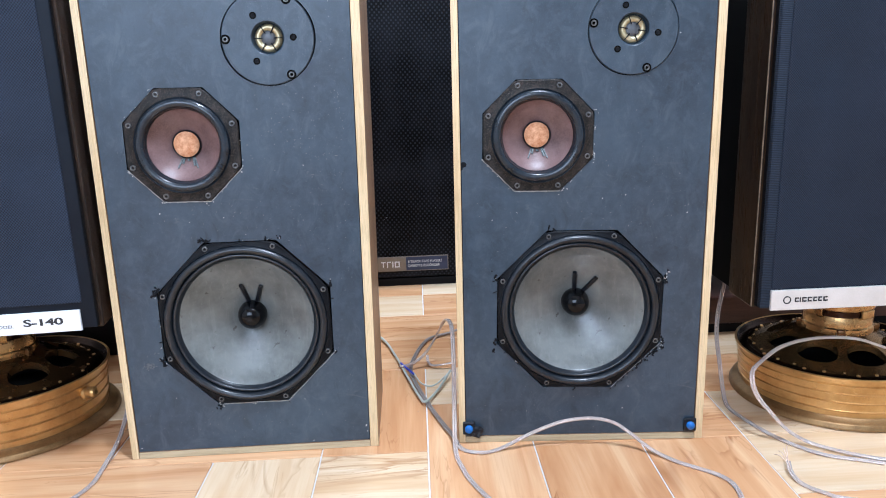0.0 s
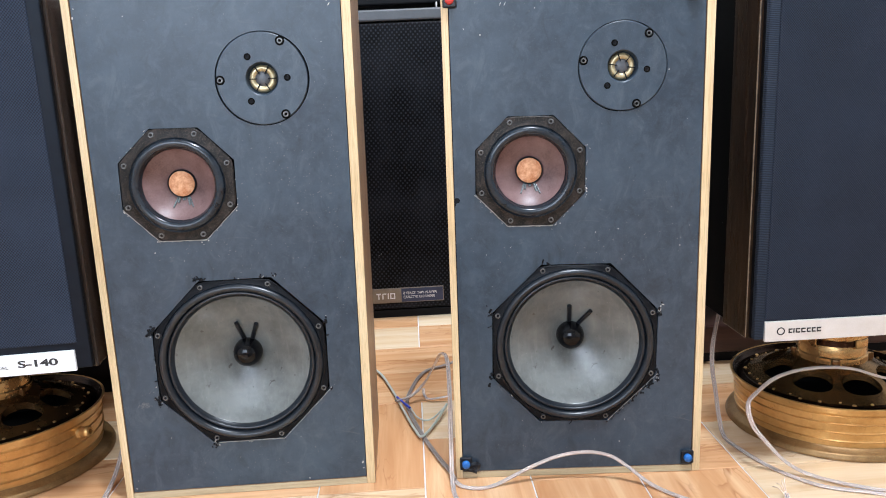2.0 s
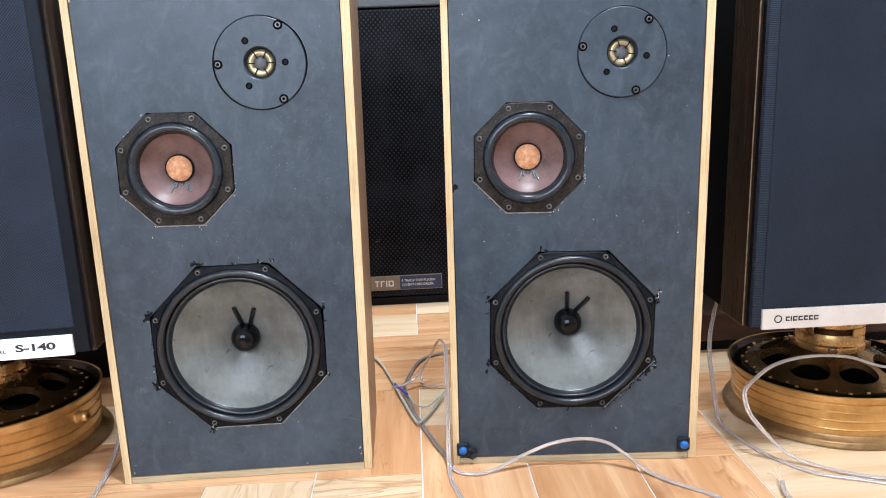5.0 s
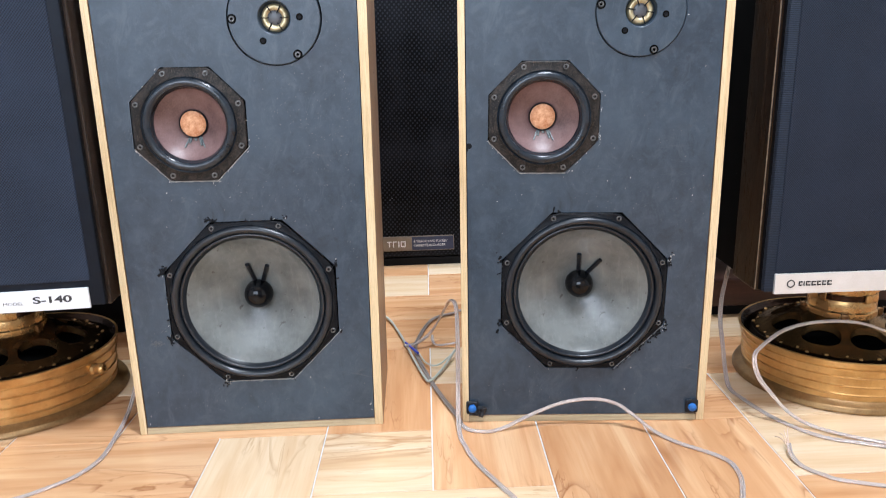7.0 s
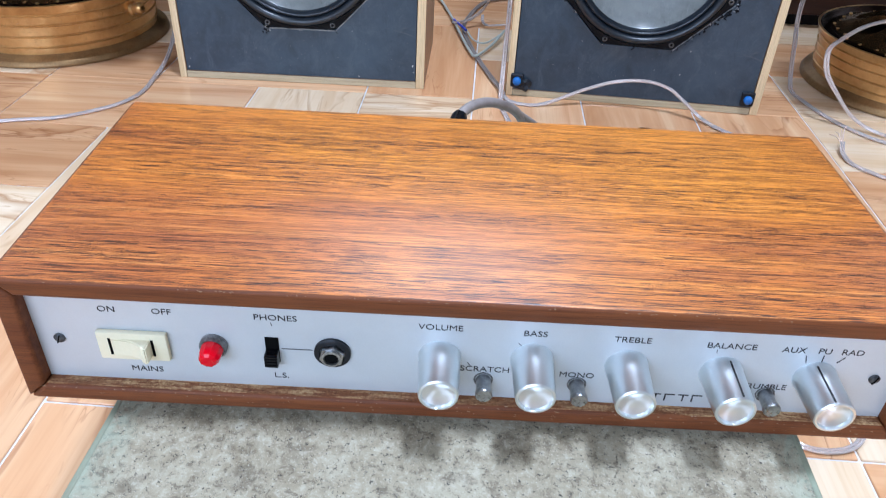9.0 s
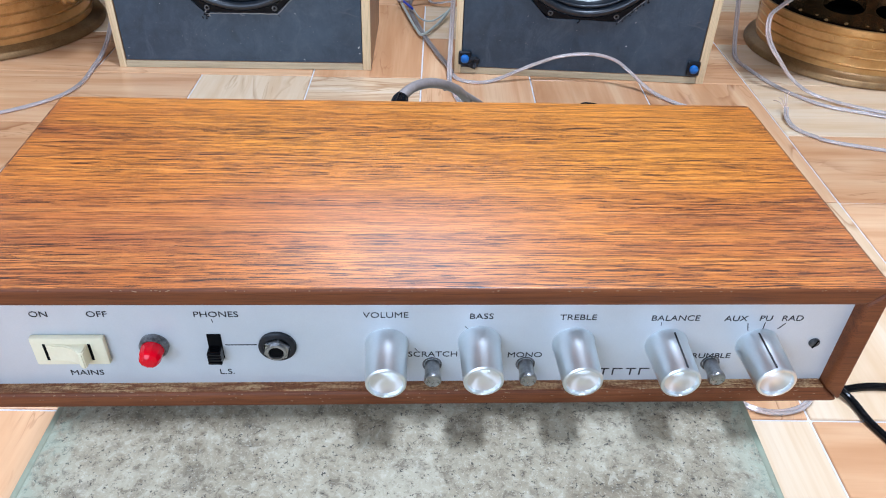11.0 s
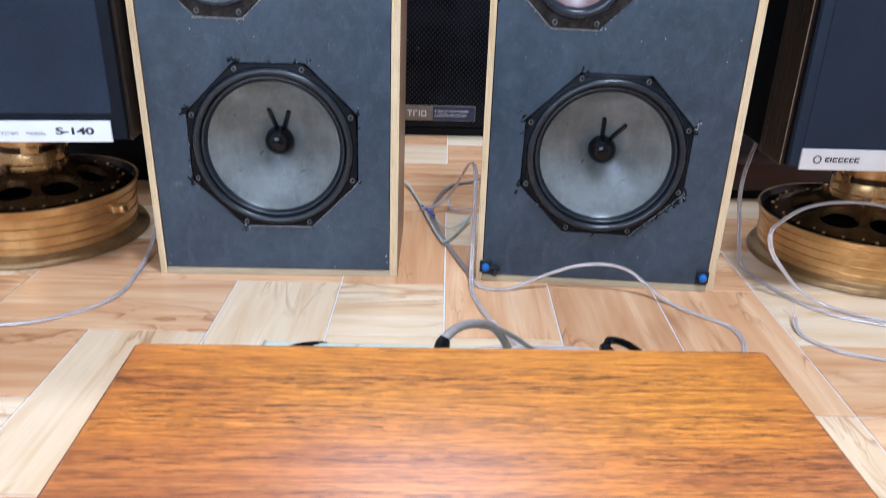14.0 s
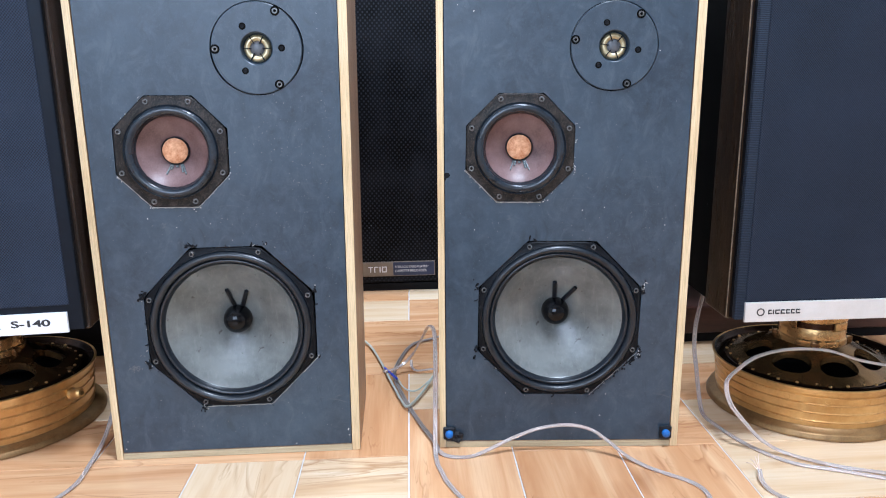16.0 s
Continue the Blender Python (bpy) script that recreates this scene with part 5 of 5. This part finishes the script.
def worn(rows, seed, name="worn_patch"):
    """Pale rubbed flecks on the front edges of the case."""
    r2 = random.Random(seed)
    b = bmesh.new()
    for x0, x1, z0, z1, y, count in rows:
        for _ in range(count):
            cx, cz = r2.uniform(x0, x1), r2.triangular(z0, z1, z1)
            ln, th = r2.uniform(0.0002, 0.0009), r2.uniform(0.00015, 0.0004)
            v = [b.verts.new((cx + ln * math.cos(u) * r2.uniform(0.6, 1.2), y, cz + th * math.sin(u) * r2.uniform(0.6, 1.3))) for u in (0, 1.05, 2.1, 3.14, 4.2, 5.25)]
            tip = b.verts.new((cx, y - 0.0002, cz))
            for q in range(6):
                b.faces.new((v[q], v[(q + 1) % 6], tip))
    tagged(part(name, b, M['worn_teak'], amp), "rubbed pale flecks along the teak edges", kind="stuff")


worn([(-0.195, 0.18, 0.0082, 0.0092, -0.0001, 60), (-0.19, 0.19, 0.0022, 0.0070, -0.0001, 45), (-0.19, 0.19, AMP_H - 0.0012, AMP_H - 0.0004, -0.0001, 45)], 4)


part("lip_face", box(-hw + BS + 0.0005, hw - BS - 0.0005, 0.0014, PY, BB - 0.0004, BB + 0.0001), M['lip_wear'], amp, "lip rubbed pale along its inner edge")


def worn_lip(seed):
    """Rubbed and dusty patches on top of the lip below the panel."""
    r2 = random.Random(seed)
    b = bmesh.new()
    spots = [(r2.triangular(-0.190, 0.03, -0.165), r2.triangular(0.0016, 0.0060, 0.0045)) for _ in range(22)] + [(r2.uniform(-0.02, 0.185), r2.uniform(0.002, 0.006)) for _ in range(8)]
    for k in range(130):
        sx, sy = spots[k % len(spots)]
        cx, cy = sx + r2.gauss(0, 0.0045), min(max(sy + r2.gauss(0, 0.0009), 0.0010), 0.0063)
        ln, th = r2.uniform(0.0002, 0.0016), r2.uniform(0.0001, 0.0004)
        v = [b.verts.new((cx + ln * math.cos(u) * r2.uniform(0.6, 1.2), cy + th * math.sin(u) * r2.uniform(0.6, 1.3), BB + 0.00003)) for u in (0, 1.05, 2.1, 3.14, 4.2, 5.25)]
        tip = b.verts.new((cx, cy, BB + 0.00012))
        for q in range(6):
            b.faces.new((v[q], v[(q + 1) % 6], tip))
    tagged(part("worn_lip", b, M['worn_lip'], amp), "pale rubbed patches along the lip below the panel", kind="stuff")


worn_lip(9)


def label_text(t, x, z, s=0.0045, wide=1.12):
    letters(t, s, upright(x, PY - 0.0001, z), amp, M['print_black'], wide=wide, bold=-0.00001)


for t, x, z in (("ON", -0.1580, 0.0513), ("OFF", -0.1342, 0.0513), ("MAINS", -0.1463, 0.0164), ("PHONES", -0.0850, 0.0511), ("L.S.", -0.0848, 0.0165),
                ("VOLUME", -0.0132, 0.0505), ("BASS", 0.0280, 0.0497), ("TREBLE", 0.0705, 0.0490), ("BALANCE", 0.1138, 0.0484), ("AUX", 0.1411, 0.0481),
                ("PU", 0.1546, 0.0482), ("RAD", 0.1667, 0.0482), ("SCRATCH", 0.0076, 0.0269), ("MONO", 0.0492, 0.0262), ("RUMBLE", 0.1355, 0.0250)):
    label_text(t, x, z)
# maker's mark as plain strokes
for i in range(5):
    x = 0.0785 + i * 0.0063
    bb = box(x, x + 0.0047, PY - 0.0002, PY + 0.0004, 0.0168, 0.0174)
    box(x + (0.0020 if i % 2 else 0.0), x + (0.0027 if i % 2 else 0.0007), PY - 0.0002, PY + 0.0004, 0.0130, 0.0170, bm=bb)
    part("mark_bar", bb, M['print_black'], amp)
part("panel_line", box(-0.0835, -0.0698, PY - 0.0002, PY + 0.0004, 0.0331, 0.0335), M['print_black'], amp)
for x, z, r in ((0.1477, 0.0432, 15), (0.1549, 0.0436, 0), (0.1630, 0.0436, -38), (0.0218, 0.0432, 42), (0.0000, 0.0300, 35), (-0.0870, 0.0475, 10), (0.1080, 0.0450, 8)):
    part("tick_mark", box(-0.00018, 0.00018, PY - 0.0002, PY + 0.0004, -0.0022, 0.0022) if r not in (42, 35, 10, 8) else box(-0.00012, 0.00012, PY - 0.0002, PY + 0.0004, -0.0010, 0.0010), M['print_black'], amp, at=pose(x, 0, z, 0, -r, 0))

# panel screws
for x, zs in ((-0.1823, 0.0333), (0.1813, 0.0335)):
    s = part("panel_screw", lathe([(0.0025, 0.0), (0.0025, -0.0008), (0.0016, -0.0014), (0, -0.0016)], 20), M['dark_steel'], amp, smooth=50, at=pose(x, PY, zs))
    part("slot", box(-0.00025, 0.00025, -0.0018, -0.0011, -0.0023, 0.0023), M['void'], s, at=pose(0, 0, 0, 0, 20, 0))

# rocker switch
sw = part("rocker_switch", box(-0.0156, 0.0156, -0.0030, 0.0, -0.0080, 0.0080, 0.0010), M['ivory'], amp, "cream rocker mains switch", 40, at=pose(-0.1490, PY, 0.0322))
for x in (-0.0098, 0.0090):
    part("slit", box(x - 0.0006, x + 0.0006, -0.00305, -0.0020, -0.0048, 0.0048), M['void'], sw)
rk = bmesh.new()
pr = [(-0.0092, -0.0020), (-0.0092, -0.0033), (-0.0010, -0.0042), (0.0040, -0.0060), (0.0062, -0.0088), (0.0080, -0.0088), (0.0084, -0.0020)]
ra = [rk.verts.new((x, y, -0.0046)) for x, y in pr]
rb = [rk.verts.new((x, y, 0.0046)) for x, y in pr]
rk.faces.new(ra)
rk.faces.new(rb[::-1])
for i in range(len(pr)):
    j = (i + 1) % len(pr)
    rk.faces.new((ra[i], rb[i], rb[j], ra[j]))
bmesh.ops.recalc_face_normals(rk, faces=rk.faces[:])
bmesh.ops.bevel(rk, geom=rk.edges[:], offset=0.0005, segments=2, affect='EDGES')
part("rocker", rk, M['ivory'], sw, smooth=40)

# red pilot lamp
pl2 = part("pilot_lamp", lathe([(0.0062, 0.0), (0.0062, -0.0025), (0.0055, -0.0036), (0.0050, -0.0036)], 28), M['steel'], amp, "red pilot lamp in chrome bezel", 50, at=pose(-0.1135, PY, 0.0338))
part("lens", lathe([(0.0050, -0.0020), (0.0050, -0.0060), (0.0047, -0.0086), (0.0040, -0.0104), (0.0026, -0.0114), (0, -0.0117)], 10), M['lens'], pl2, "glowing red lens", 20)

# slide switch and headphone socket
sl = part("slide_switch", box(-0.0030, 0.0030, -0.0004, 0.001, -0.0072, 0.0072), M['void'], amp, "black slide switch", at=pose(-0.0876, PY, 0.0326))
kb = box(-0.0029, 0.0029, -0.0048, 0.0, -0.0070, 0.0006, 0.0004)
for i in range(4):
    z = -0.0060 + i * 0.0017
    box(-0.0029, 0.0029, -0.0054, -0.0046, z, z + 0.0009, bm=kb)
part("slider", kb, M['gloss_black'], sl)
jk = part("headphone_socket", lathe([(0.0082, 0.0), (0.0082, -0.0014), (0.0070, -0.0022), (0.0058, -0.0022)], 32), M['rubber'], amp, "black washered headphone socket", 50, at=pose(-0.0608, PY, 0.0329))
nut = bmesh.new()
n0 = [nut.verts.new((0.0060 * math.cos(math.pi / 3 * i + 0.3), -0.0018, 0.0060 * math.sin(math.pi / 3 * i + 0.3))) for i in range(6)]
n1 = [nut.verts.new((0.0057 * math.cos(math.pi / 3 * i + 0.3), -0.0040, 0.0057 * math.sin(math.pi / 3 * i + 0.3))) for i in range(6)]
for i in range(6):
    nut.faces.new((n0[i], n0[(i + 1) % 6], n1[(i + 1) % 6], n1[i]))
nut.faces.new(n1)
part("nut", nut, M['chrome'], jk)
part("socket_hole", lathe([(0.0044, -0.0038), (0.0044, -0.0050), (0.0034, -0.0052), (0.0031, -0.0042), (0, -0.0042)], 24), [M['chrome']], jk, smooth=40)
part("bore", lathe([(0.0031, -0.0044), (0, -0.0044)], 20), M['void'], jk)

# knobs
KNOB = finish(lathe([(0.0096, 0.0), (0.0096, -0.0015), (0.0093, -0.0022), (0.0087, -0.0222), (0.0086, -0.0234), (0.0081, -0.0239), (0.0074, -0.0239), (0.0070, -0.0230), (0.0068, -0.0222)], 56), "knob", M['alu'], 35)
DISC = finish(lathe([(0.0069, -0.0224), (0.0050, -0.0214), (0.0025, -0.0207), (0.0004, -0.0205), (0, -0.0205)], 56), "end_disc", M['spun'], True)
for x, zed, ang in ((-0.0130, 0.0332, 190), (0.0280, 0.0344, 150), (0.0703, 0.0335, 215), (0.1128, 0.0326, 8), (0.1548, 0.0323, -14)):
    k = part("knob", KNOB, None, amp, "spun aluminium knob", at=pose(x, PY, zed, 0, ang, 0))
    part("pointer_line", box(-0.00035, 0.00035, -0.0225, -0.0020, 0.0082, 0.00965), M['print_black'], k, at=pose(0, 0, 0, 1.6, 0, 0))
    part("end_disc", DISC, None, k, "spun bright end disc")
PUSH = finish(lathe([(0.0034, 0.001), (0.0034, -0.0072), (0.0036, -0.0078), (0.0039, -0.0082), (0.0039, -0.0100), (0.0035, -0.0106), (0.0018, -0.0104), (0, -0.0100)], 24), "push_button", M['chrome'], 40)
CUP = finish(lathe([(0.0045, 0.0), (0.0044, -0.0004), (0.0040, -0.0004), (0.0036, 0.0)], 24), "collar", M['steel'], 40)
for x in (0.0074, 0.0500, 0.1362):
    part("push_button", PUSH, None, amp, "worn chrome push button", at=pose(x, PY, 0.0205))
    part("collar", CUP, None, amp, at=pose(x, PY, 0.0205))


# ---- cables ----
def cable(name, pts, r, material, label, twin=False, core=None):
    c = new(name)
    tagged(c, label, "cable")
    if twin:
        part("strand", tube(pts, r, 8, 8, r * 0.95), material, c, smooth=True)
        part("strand", tube(pts, r, 8, 8, -r * 0.95), material, c, smooth=True)
        if core:
            part("core", tube(pts, r * 0.45, 6, 8, r * 0.95), core, c, smooth=True)
            part("core", tube(pts, r * 0.45, 6, 8, -r * 0.95), core, c, smooth=True)
    else:
        part("strand", tube(pts, r, 10, 8), material, c, smooth=True)
    return c


Z = 0.0022
twin = dict(twin=True, core=M['core'])
# looped up beside the right-hand cabinet, then over the floor to the amplifier
cable("speaker_cable", [(0.384, 0.268, 0.012), (0.410, 0.285, 0.012), (0.435, 0.300, 0.028), (0.4575, 0.270, 0.077), (0.467, 0.200, 0.120), (0.4748, 0.140, 0.130), (0.4736, 0.060, 0.108), (0.4712, 0.020, 0.060), (0.4690, -0.010, 0.012), (0.470, -0.045, Z), (0.476, -0.075, Z), (0.482, -0.100, Z), (0.496, -0.135, Z), (0.515, -0.174, Z), (0.534, -0.213, Z), (0.560, -0.275, Z), (0.576, -0.350, Z), (0.580, -0.430, Z), (0.560, -0.520, Z)],
      0.0018, M['clear'], "clear twin speaker cable looping up, then over the tiles", **twin)
cable("speaker_cable", [(0.540, 0.450, 0.030), (0.489, 0.457, 0.006), (0.437, 0.423, 0.004), (0.408, 0.325, Z), (0.405, 0.259, Z), (0.427, 0.152, Z), (0.452, 0.060, 0.004), (0.467, 0.014, 0.005), (0.472, -0.014, 0.0065)], 0.0019, M['grey_cable'], "grey twin cable lying between the speakers", twin=True)
# over the front foot of the right-hand cabinet
cable("speaker_cable", [(0.4715, -0.012, 0.004), (0.483, -0.028, Z), (0.507, -0.036, Z), (0.532, -0.030, 0.0035), (0.582, -0.023, 0.023), (0.622, -0.025, 0.038), (0.662, -0.029, 0.043), (0.693, -0.034, 0.037), (0.714, -0.042, 0.024), (0.740, -0.058, 0.006), (0.766, -0.087, Z), (0.811, -0.130, Z), (0.817, -0.170, Z), (0.801, -0.218, Z), (0.780, -0.26, Z), (0.72, -0.40, Z), (0.66, -0.47, 0.08), (0.63, -0.53, 0.16), (0.585, -0.588, 0.200)],
      0.0018, M['clear'], "clear twin speaker cable draped along a speaker foot", **twin)
# tangle between the speakers
cable("loose_wire", [(0.270, 0.560, 0.006), (0.342, 0.442, 0.006), (0.371, 0.353, 0.006), (0.399, 0.231, 0.007), (0.418, 0.154, 0.006), (0.429, 0.131, 0.006), (0.451, 0.178, 0.006), (0.474, 0.240, 0.012)], 0.0022, M['green_cable'], "pale green cable curled on the floor")
cable("loose_wire", [(0.386, 0.288, 0.0105), (0.397, 0.262, 0.0110), (0.409, 0.238, 0.0100)], 0.0021, M['blue_wire'], "short blue wire joint")
cable("loose_wire", [(0.409, 0.245, 0.0090), (0.423, 0.204, 0.006), (0.444, 0.194, 0.006), (0.476, 0.240, 0.012)], 0.0014, M['green_cable'], "thin pale wire with twisted end")
cable("speaker_cable", [(0.4345, 0.318, 0.012), (0.436, 0.300, 0.006), (0.446, 0.284, 0.005), (0.480, 0.280, 0.010)], 0.0014, M['clear'], "thin clear wire end", **twin)
# right side: drop from behind, and the loop over the wheel
cable("speaker_cable", [(0.960, 0.235, 0.185), (0.936, 0.200, 0.145), (0.918, 0.170, 0.117), (0.908, 0.145, 0.087), (0.904, 0.120, 0.058), (0.902, 0.098, 0.022), (0.900, 0.072, Z), (0.905, 0.031, Z), (0.926, -0.033, Z), (0.964, -0.086, Z), (1.019, -0.112, Z), (1.08, -0.14, Z), (1.20, -0.18, Z), (1.4, -0.20, Z)],
      0.0018, M['clear'], "clear twin cable dropping beside a gold wheel", **twin)
cable("speaker_cable", [(1.30, 0.03, 0.098), (1.18, -0.010, 0.105), (1.097, -0.016, 0.120), (1.045, -0.010, 0.136), (0.993, 0.000, 0.136), (0.944, 0.000, 0.126), (0.907, -0.010, 0.106), (0.893, -0.020, 0.094), (0.896, -0.030, 0.069), (0.912, -0.040, 0.046), (0.938, -0.050, 0.018), (0.970, -0.066, 0.004), (1.019, -0.105, 0.0050), (1.08, -0.128, 0.004), (1.15, -0.150, Z), (1.4, -0.17, Z)],
      0.0018, M['clear'], "clear twin cable looped over a gold wheel", **twin)
cable("cable_end", [(0.903, -0.118, 0.012), (0.899, -0.136, 0.006), (0.903, -0.156, Z), (0.918, -0.177, Z), (0.950, -0.197, Z), (1.10, -0.24, Z), (1.3, -0.27, Z)], 0.0017, M['clear'], "clear twin cable end with bare strands", **twin)
for i in range(4):
    cable("bare_strand", [(0.902, -0.122, 0.010), (0.896 + 0.004 * i, -0.111 + 0.003 * i, 0.016 + 0.002 * i), (0.892 + 0.006 * i, -0.101, 0.014 + 0.004 * i)], 0.0005, M['core'], "bare copper strand at cable end")
# left side: from behind the wheel over the floor
cable("speaker_cable", [(-0.030, 0.260, 0.205), (-0.028, 0.180, 0.130), (-0.032, 0.110, 0.050), (-0.033, 0.055, 0.010), (-0.028, -0.019, Z), (-0.026, -0.070, Z), (-0.040, -0.108, Z), (-0.067, -0.137, Z), (-0.100, -0.160, Z), (-0.134, -0.170, Z), (-0.24, -0.195, Z), (-0.5, -0.21, Z)],
      0.0018, M['clear'], "clear twin cable running from a wheel over the floor", **twin)

# plugs and leads at the back of the amplifier
cable("signal_lead", [(0.4265, -0.575, 0.2245), (0.4290, -0.566, 0.2250), (0.4353, -0.553, 0.2255), (0.4435, -0.540, 0.2230), (0.4519, -0.528, 0.2180), (0.4608, -0.515, 0.2100), (0.4689, -0.500, 0.1987), (0.4773, -0.480, 0.1784), (0.4834, -0.462, 0.1601), (0.4850, -0.452, 0.1552)],
      0.0034, M['grey_cable'], "thick grey lead arching behind the amplifier")
cable("signal_lead", [(0.4570, -0.520, 0.2110), (0.4622, -0.512, 0.2085), (0.4727, -0.495, 0.1954), (0.4888, -0.475, 0.1764), (0.5061, -0.4550, 0.1545), (0.5215, -0.4545, 0.1530), (0.5384, -0.4545, 0.1530), (0.5527, -0.4560, 0.1530), (0.5640, -0.4650, 0.1530), (0.5600, -0.500, 0.1530)],
      0.0020, M['grey_cable'], "thin grey lead lying on the stool behind the amplifier")
cable("speaker_cable", [(0.4480, -0.470, 0.1524), (0.4559, -0.4575, 0.1524), (0.4754, -0.4520, 0.1524), (0.4998, -0.4505, 0.1524), (0.5123, -0.4490, 0.1524), (0.5342, -0.4495, 0.1524), (0.5508, -0.4525, 0.1524), (0.5700, -0.4650, 0.1524), (0.5700, -0.5000, 0.1524)],
      0.0013, M['clear'], "thin clear cable along the stool edge", **twin)
cable("signal_lead", [(0.275, -0.590, 0.190), (0.285, -0.500, 0.164), (0.310, -0.455, 0.152), (0.336, -0.460, 0.148), (0.366, -0.590, 0.165)], 0.0031, M['gloss_black'], "black lead arching behind the amplifier")
pg = empty("black_plug", pose(0.556, -0.592, 0.1860), "black plug pushed into the amplifier back", "plug")
part("body", lathe([(0.0080, 0.0), (0.0085, 0.020), (0.0085, 0.066), (0.0066, 0.078), (0.0045, 0.088)], 20), M['gloss_black'], pg, smooth=40)
part("lead", tube([(0, 0.086, 0), (0.006, 0.096, 0.002), (0.022, 0.094, -0.002), (0.038, 0.078, -0.012), (0.048, 0.050, -0.031)], 0.0032, 8, 8), M['gloss_black'], pg, smooth=True)
pg2 = empty("black_plug", pose(0.4240, -0.600, 0.2235), "black sleeve on the grey lead", "plug")
part("body", lathe([(0.0050, 0.0), (0.0055, 0.014), (0.0054, 0.032), (0.0042, 0.038)], 18), M['gloss_black'], pg2, smooth=40, at=pose(0, 0, 0, 0, 0, -8))
cable("mains_lead", [(0.62, -0.600, 0.190), (0.66, -0.575, 0.12), (0.715, -0.585, 0.03), (0.765, -0.598, Z), (0.80, -0.597, Z), (0.9, -0.60, Z), (1.2, -0.58, Z)], 0.0032, M['gloss_black'], "black mains lead on the floor")
cable("mains_lead", [(0.700, -0.560, 0.03), (0.765, -0.602, 0.006), (0.780, -0.640, Z), (0.81, -0.70, Z), (0.9, -0.80, Z)], 0.0032, M['gloss_black'], "black mains lead beside the stool")
cable("speaker_cable", [(0.66, -0.585, Z), (0.688, -0.617, Z), (0.712, -0.625, Z), (0.738, -0.615, Z), (0.76, -0.58, Z)], 0.0014, M['clear'], "clear cable coil on the floor", **twin)


# ---- floor tiles, last ----
U, GX, GY = 0.1525, 0.430, -0.020
cells = {}
planks = []


def plank(k, r, kind, light):
    span = [(k, r), (k + 1, r)] if kind == 'H' else [(k, r), (k, r + 1)] if kind == 'V' else [(k, r)]
    if any(c in cells for c in span):
        return
    for c in span:
        cells[c] = kind
    planks.append((k, r, kind, light))


for row in ((-4, -1, 'H', 0), (-2, -2, 'V', 1), (-1, -1, 'S', 1), (0, -1, 'V', 0), (-1, 0, 'V', 0), (1, -2, 'V', 0), (-1, -2, 'H', 1), (2, -2, 'V', 0), (3, -1, 'H', 1), (3, -2, 'H', 0),
            (3, -3, 'H', 0), (-3, -3, 'V', 1), (-5, -2, 'H', 0), (-5, -3, 'H', 1), (-6, -1, 'H', 0), (0, 1, 'H', 1), (-1, 2, 'H', 0), (-1, 3, 'H', 0), (-2, 4, 'H', 1), (0, 4, 'H', 0), (3, 0, 'H', 1),
            (3, 1, 'H', 0), (5, -1, 'H', 1), (5, -2, 'H', 0), (2, -4, 'V', 1), (-3, -5, 'V', 0), (-2, -4, 'V', 0), (-4, -4, 'H', 0), (-5, -5, 'V', 0), (3, -4, 'H', 1), (3, -5, 'H', 0), (1, -4, 'V', 0), (-2, -6, 'V', 0)):
    plank(*row)
pr = random.Random(3)
kx0, kx1 = int((X0 - GX) / U) - 1, int((X1 - GX) / U) + 1
ry0, ry1 = int((Y0 - 0.4 - GY) / U) - 1, int((Y1 - GY) / U) + 1
for r in range(ry0, ry1):
    for k in range(kx0, kx1):
        if (k, r) in cells:
            continue
        kind = 'V' if (k + r) % 4 in (3,) else 'H' if (k + r) % 4 == 1 else None
        lt = pr.random() < 0.3
        if kind:
            plank(k, r, kind, lt)
for r in range(ry0, ry1):
    for k in range(kx0, kx1):
        plank(k, r, 'H', 0)
        plank(k, r, 'V', 0)
        plank(k, r, 'S', 0)

PLANK = {}
for ln in (1, 2):
    for lt in (0, 1):
        g = 0.0011
        b = box(-U * ln / 2 + g, U * ln / 2 - g, -U / 2 + g, U / 2 - g, -0.008, 0.0, 0.0007, 1)
        PLANK[ln, lt] = finish(b, "tile", M['tile_light' if lt else 'tile_tan'])
far = {0: bmesh.new(), 1: bmesh.new()}
for k, r, kind, lt in planks:
    ln = 1 if kind == 'S' else 2
    x = GX + (k + (1.0 if kind == 'H' else 0.5)) * U
    y = GY + (r + (1.0 if kind == 'V' else 0.5)) * U
    mm = pose(x, y, pr.uniform(-0.0002, 0.0), 0, 0, 90 if kind == 'V' else 0)
    if not (X0 < x < X1 and Y0 < y < Y1):
        continue
    if -1.0 < x < 1.9 and -1.35 < y < 1.25:
        part("tile", PLANK[ln, int(lt)], None, ground, at=mm)
    else:
        b = box(-U * ln / 2 + 0.0011, U * ln / 2 - 0.0011, -U / 2 + 0.0011, U / 2 - 0.0011, -0.008, 0.0)
        b.transform(mm)
        join(far[int(lt)], b)
for lt in (0, 1):
    tagged(part("tile_field", far[lt], M['tile_light' if lt else 'tile_tan'], ground), kind="stuff")
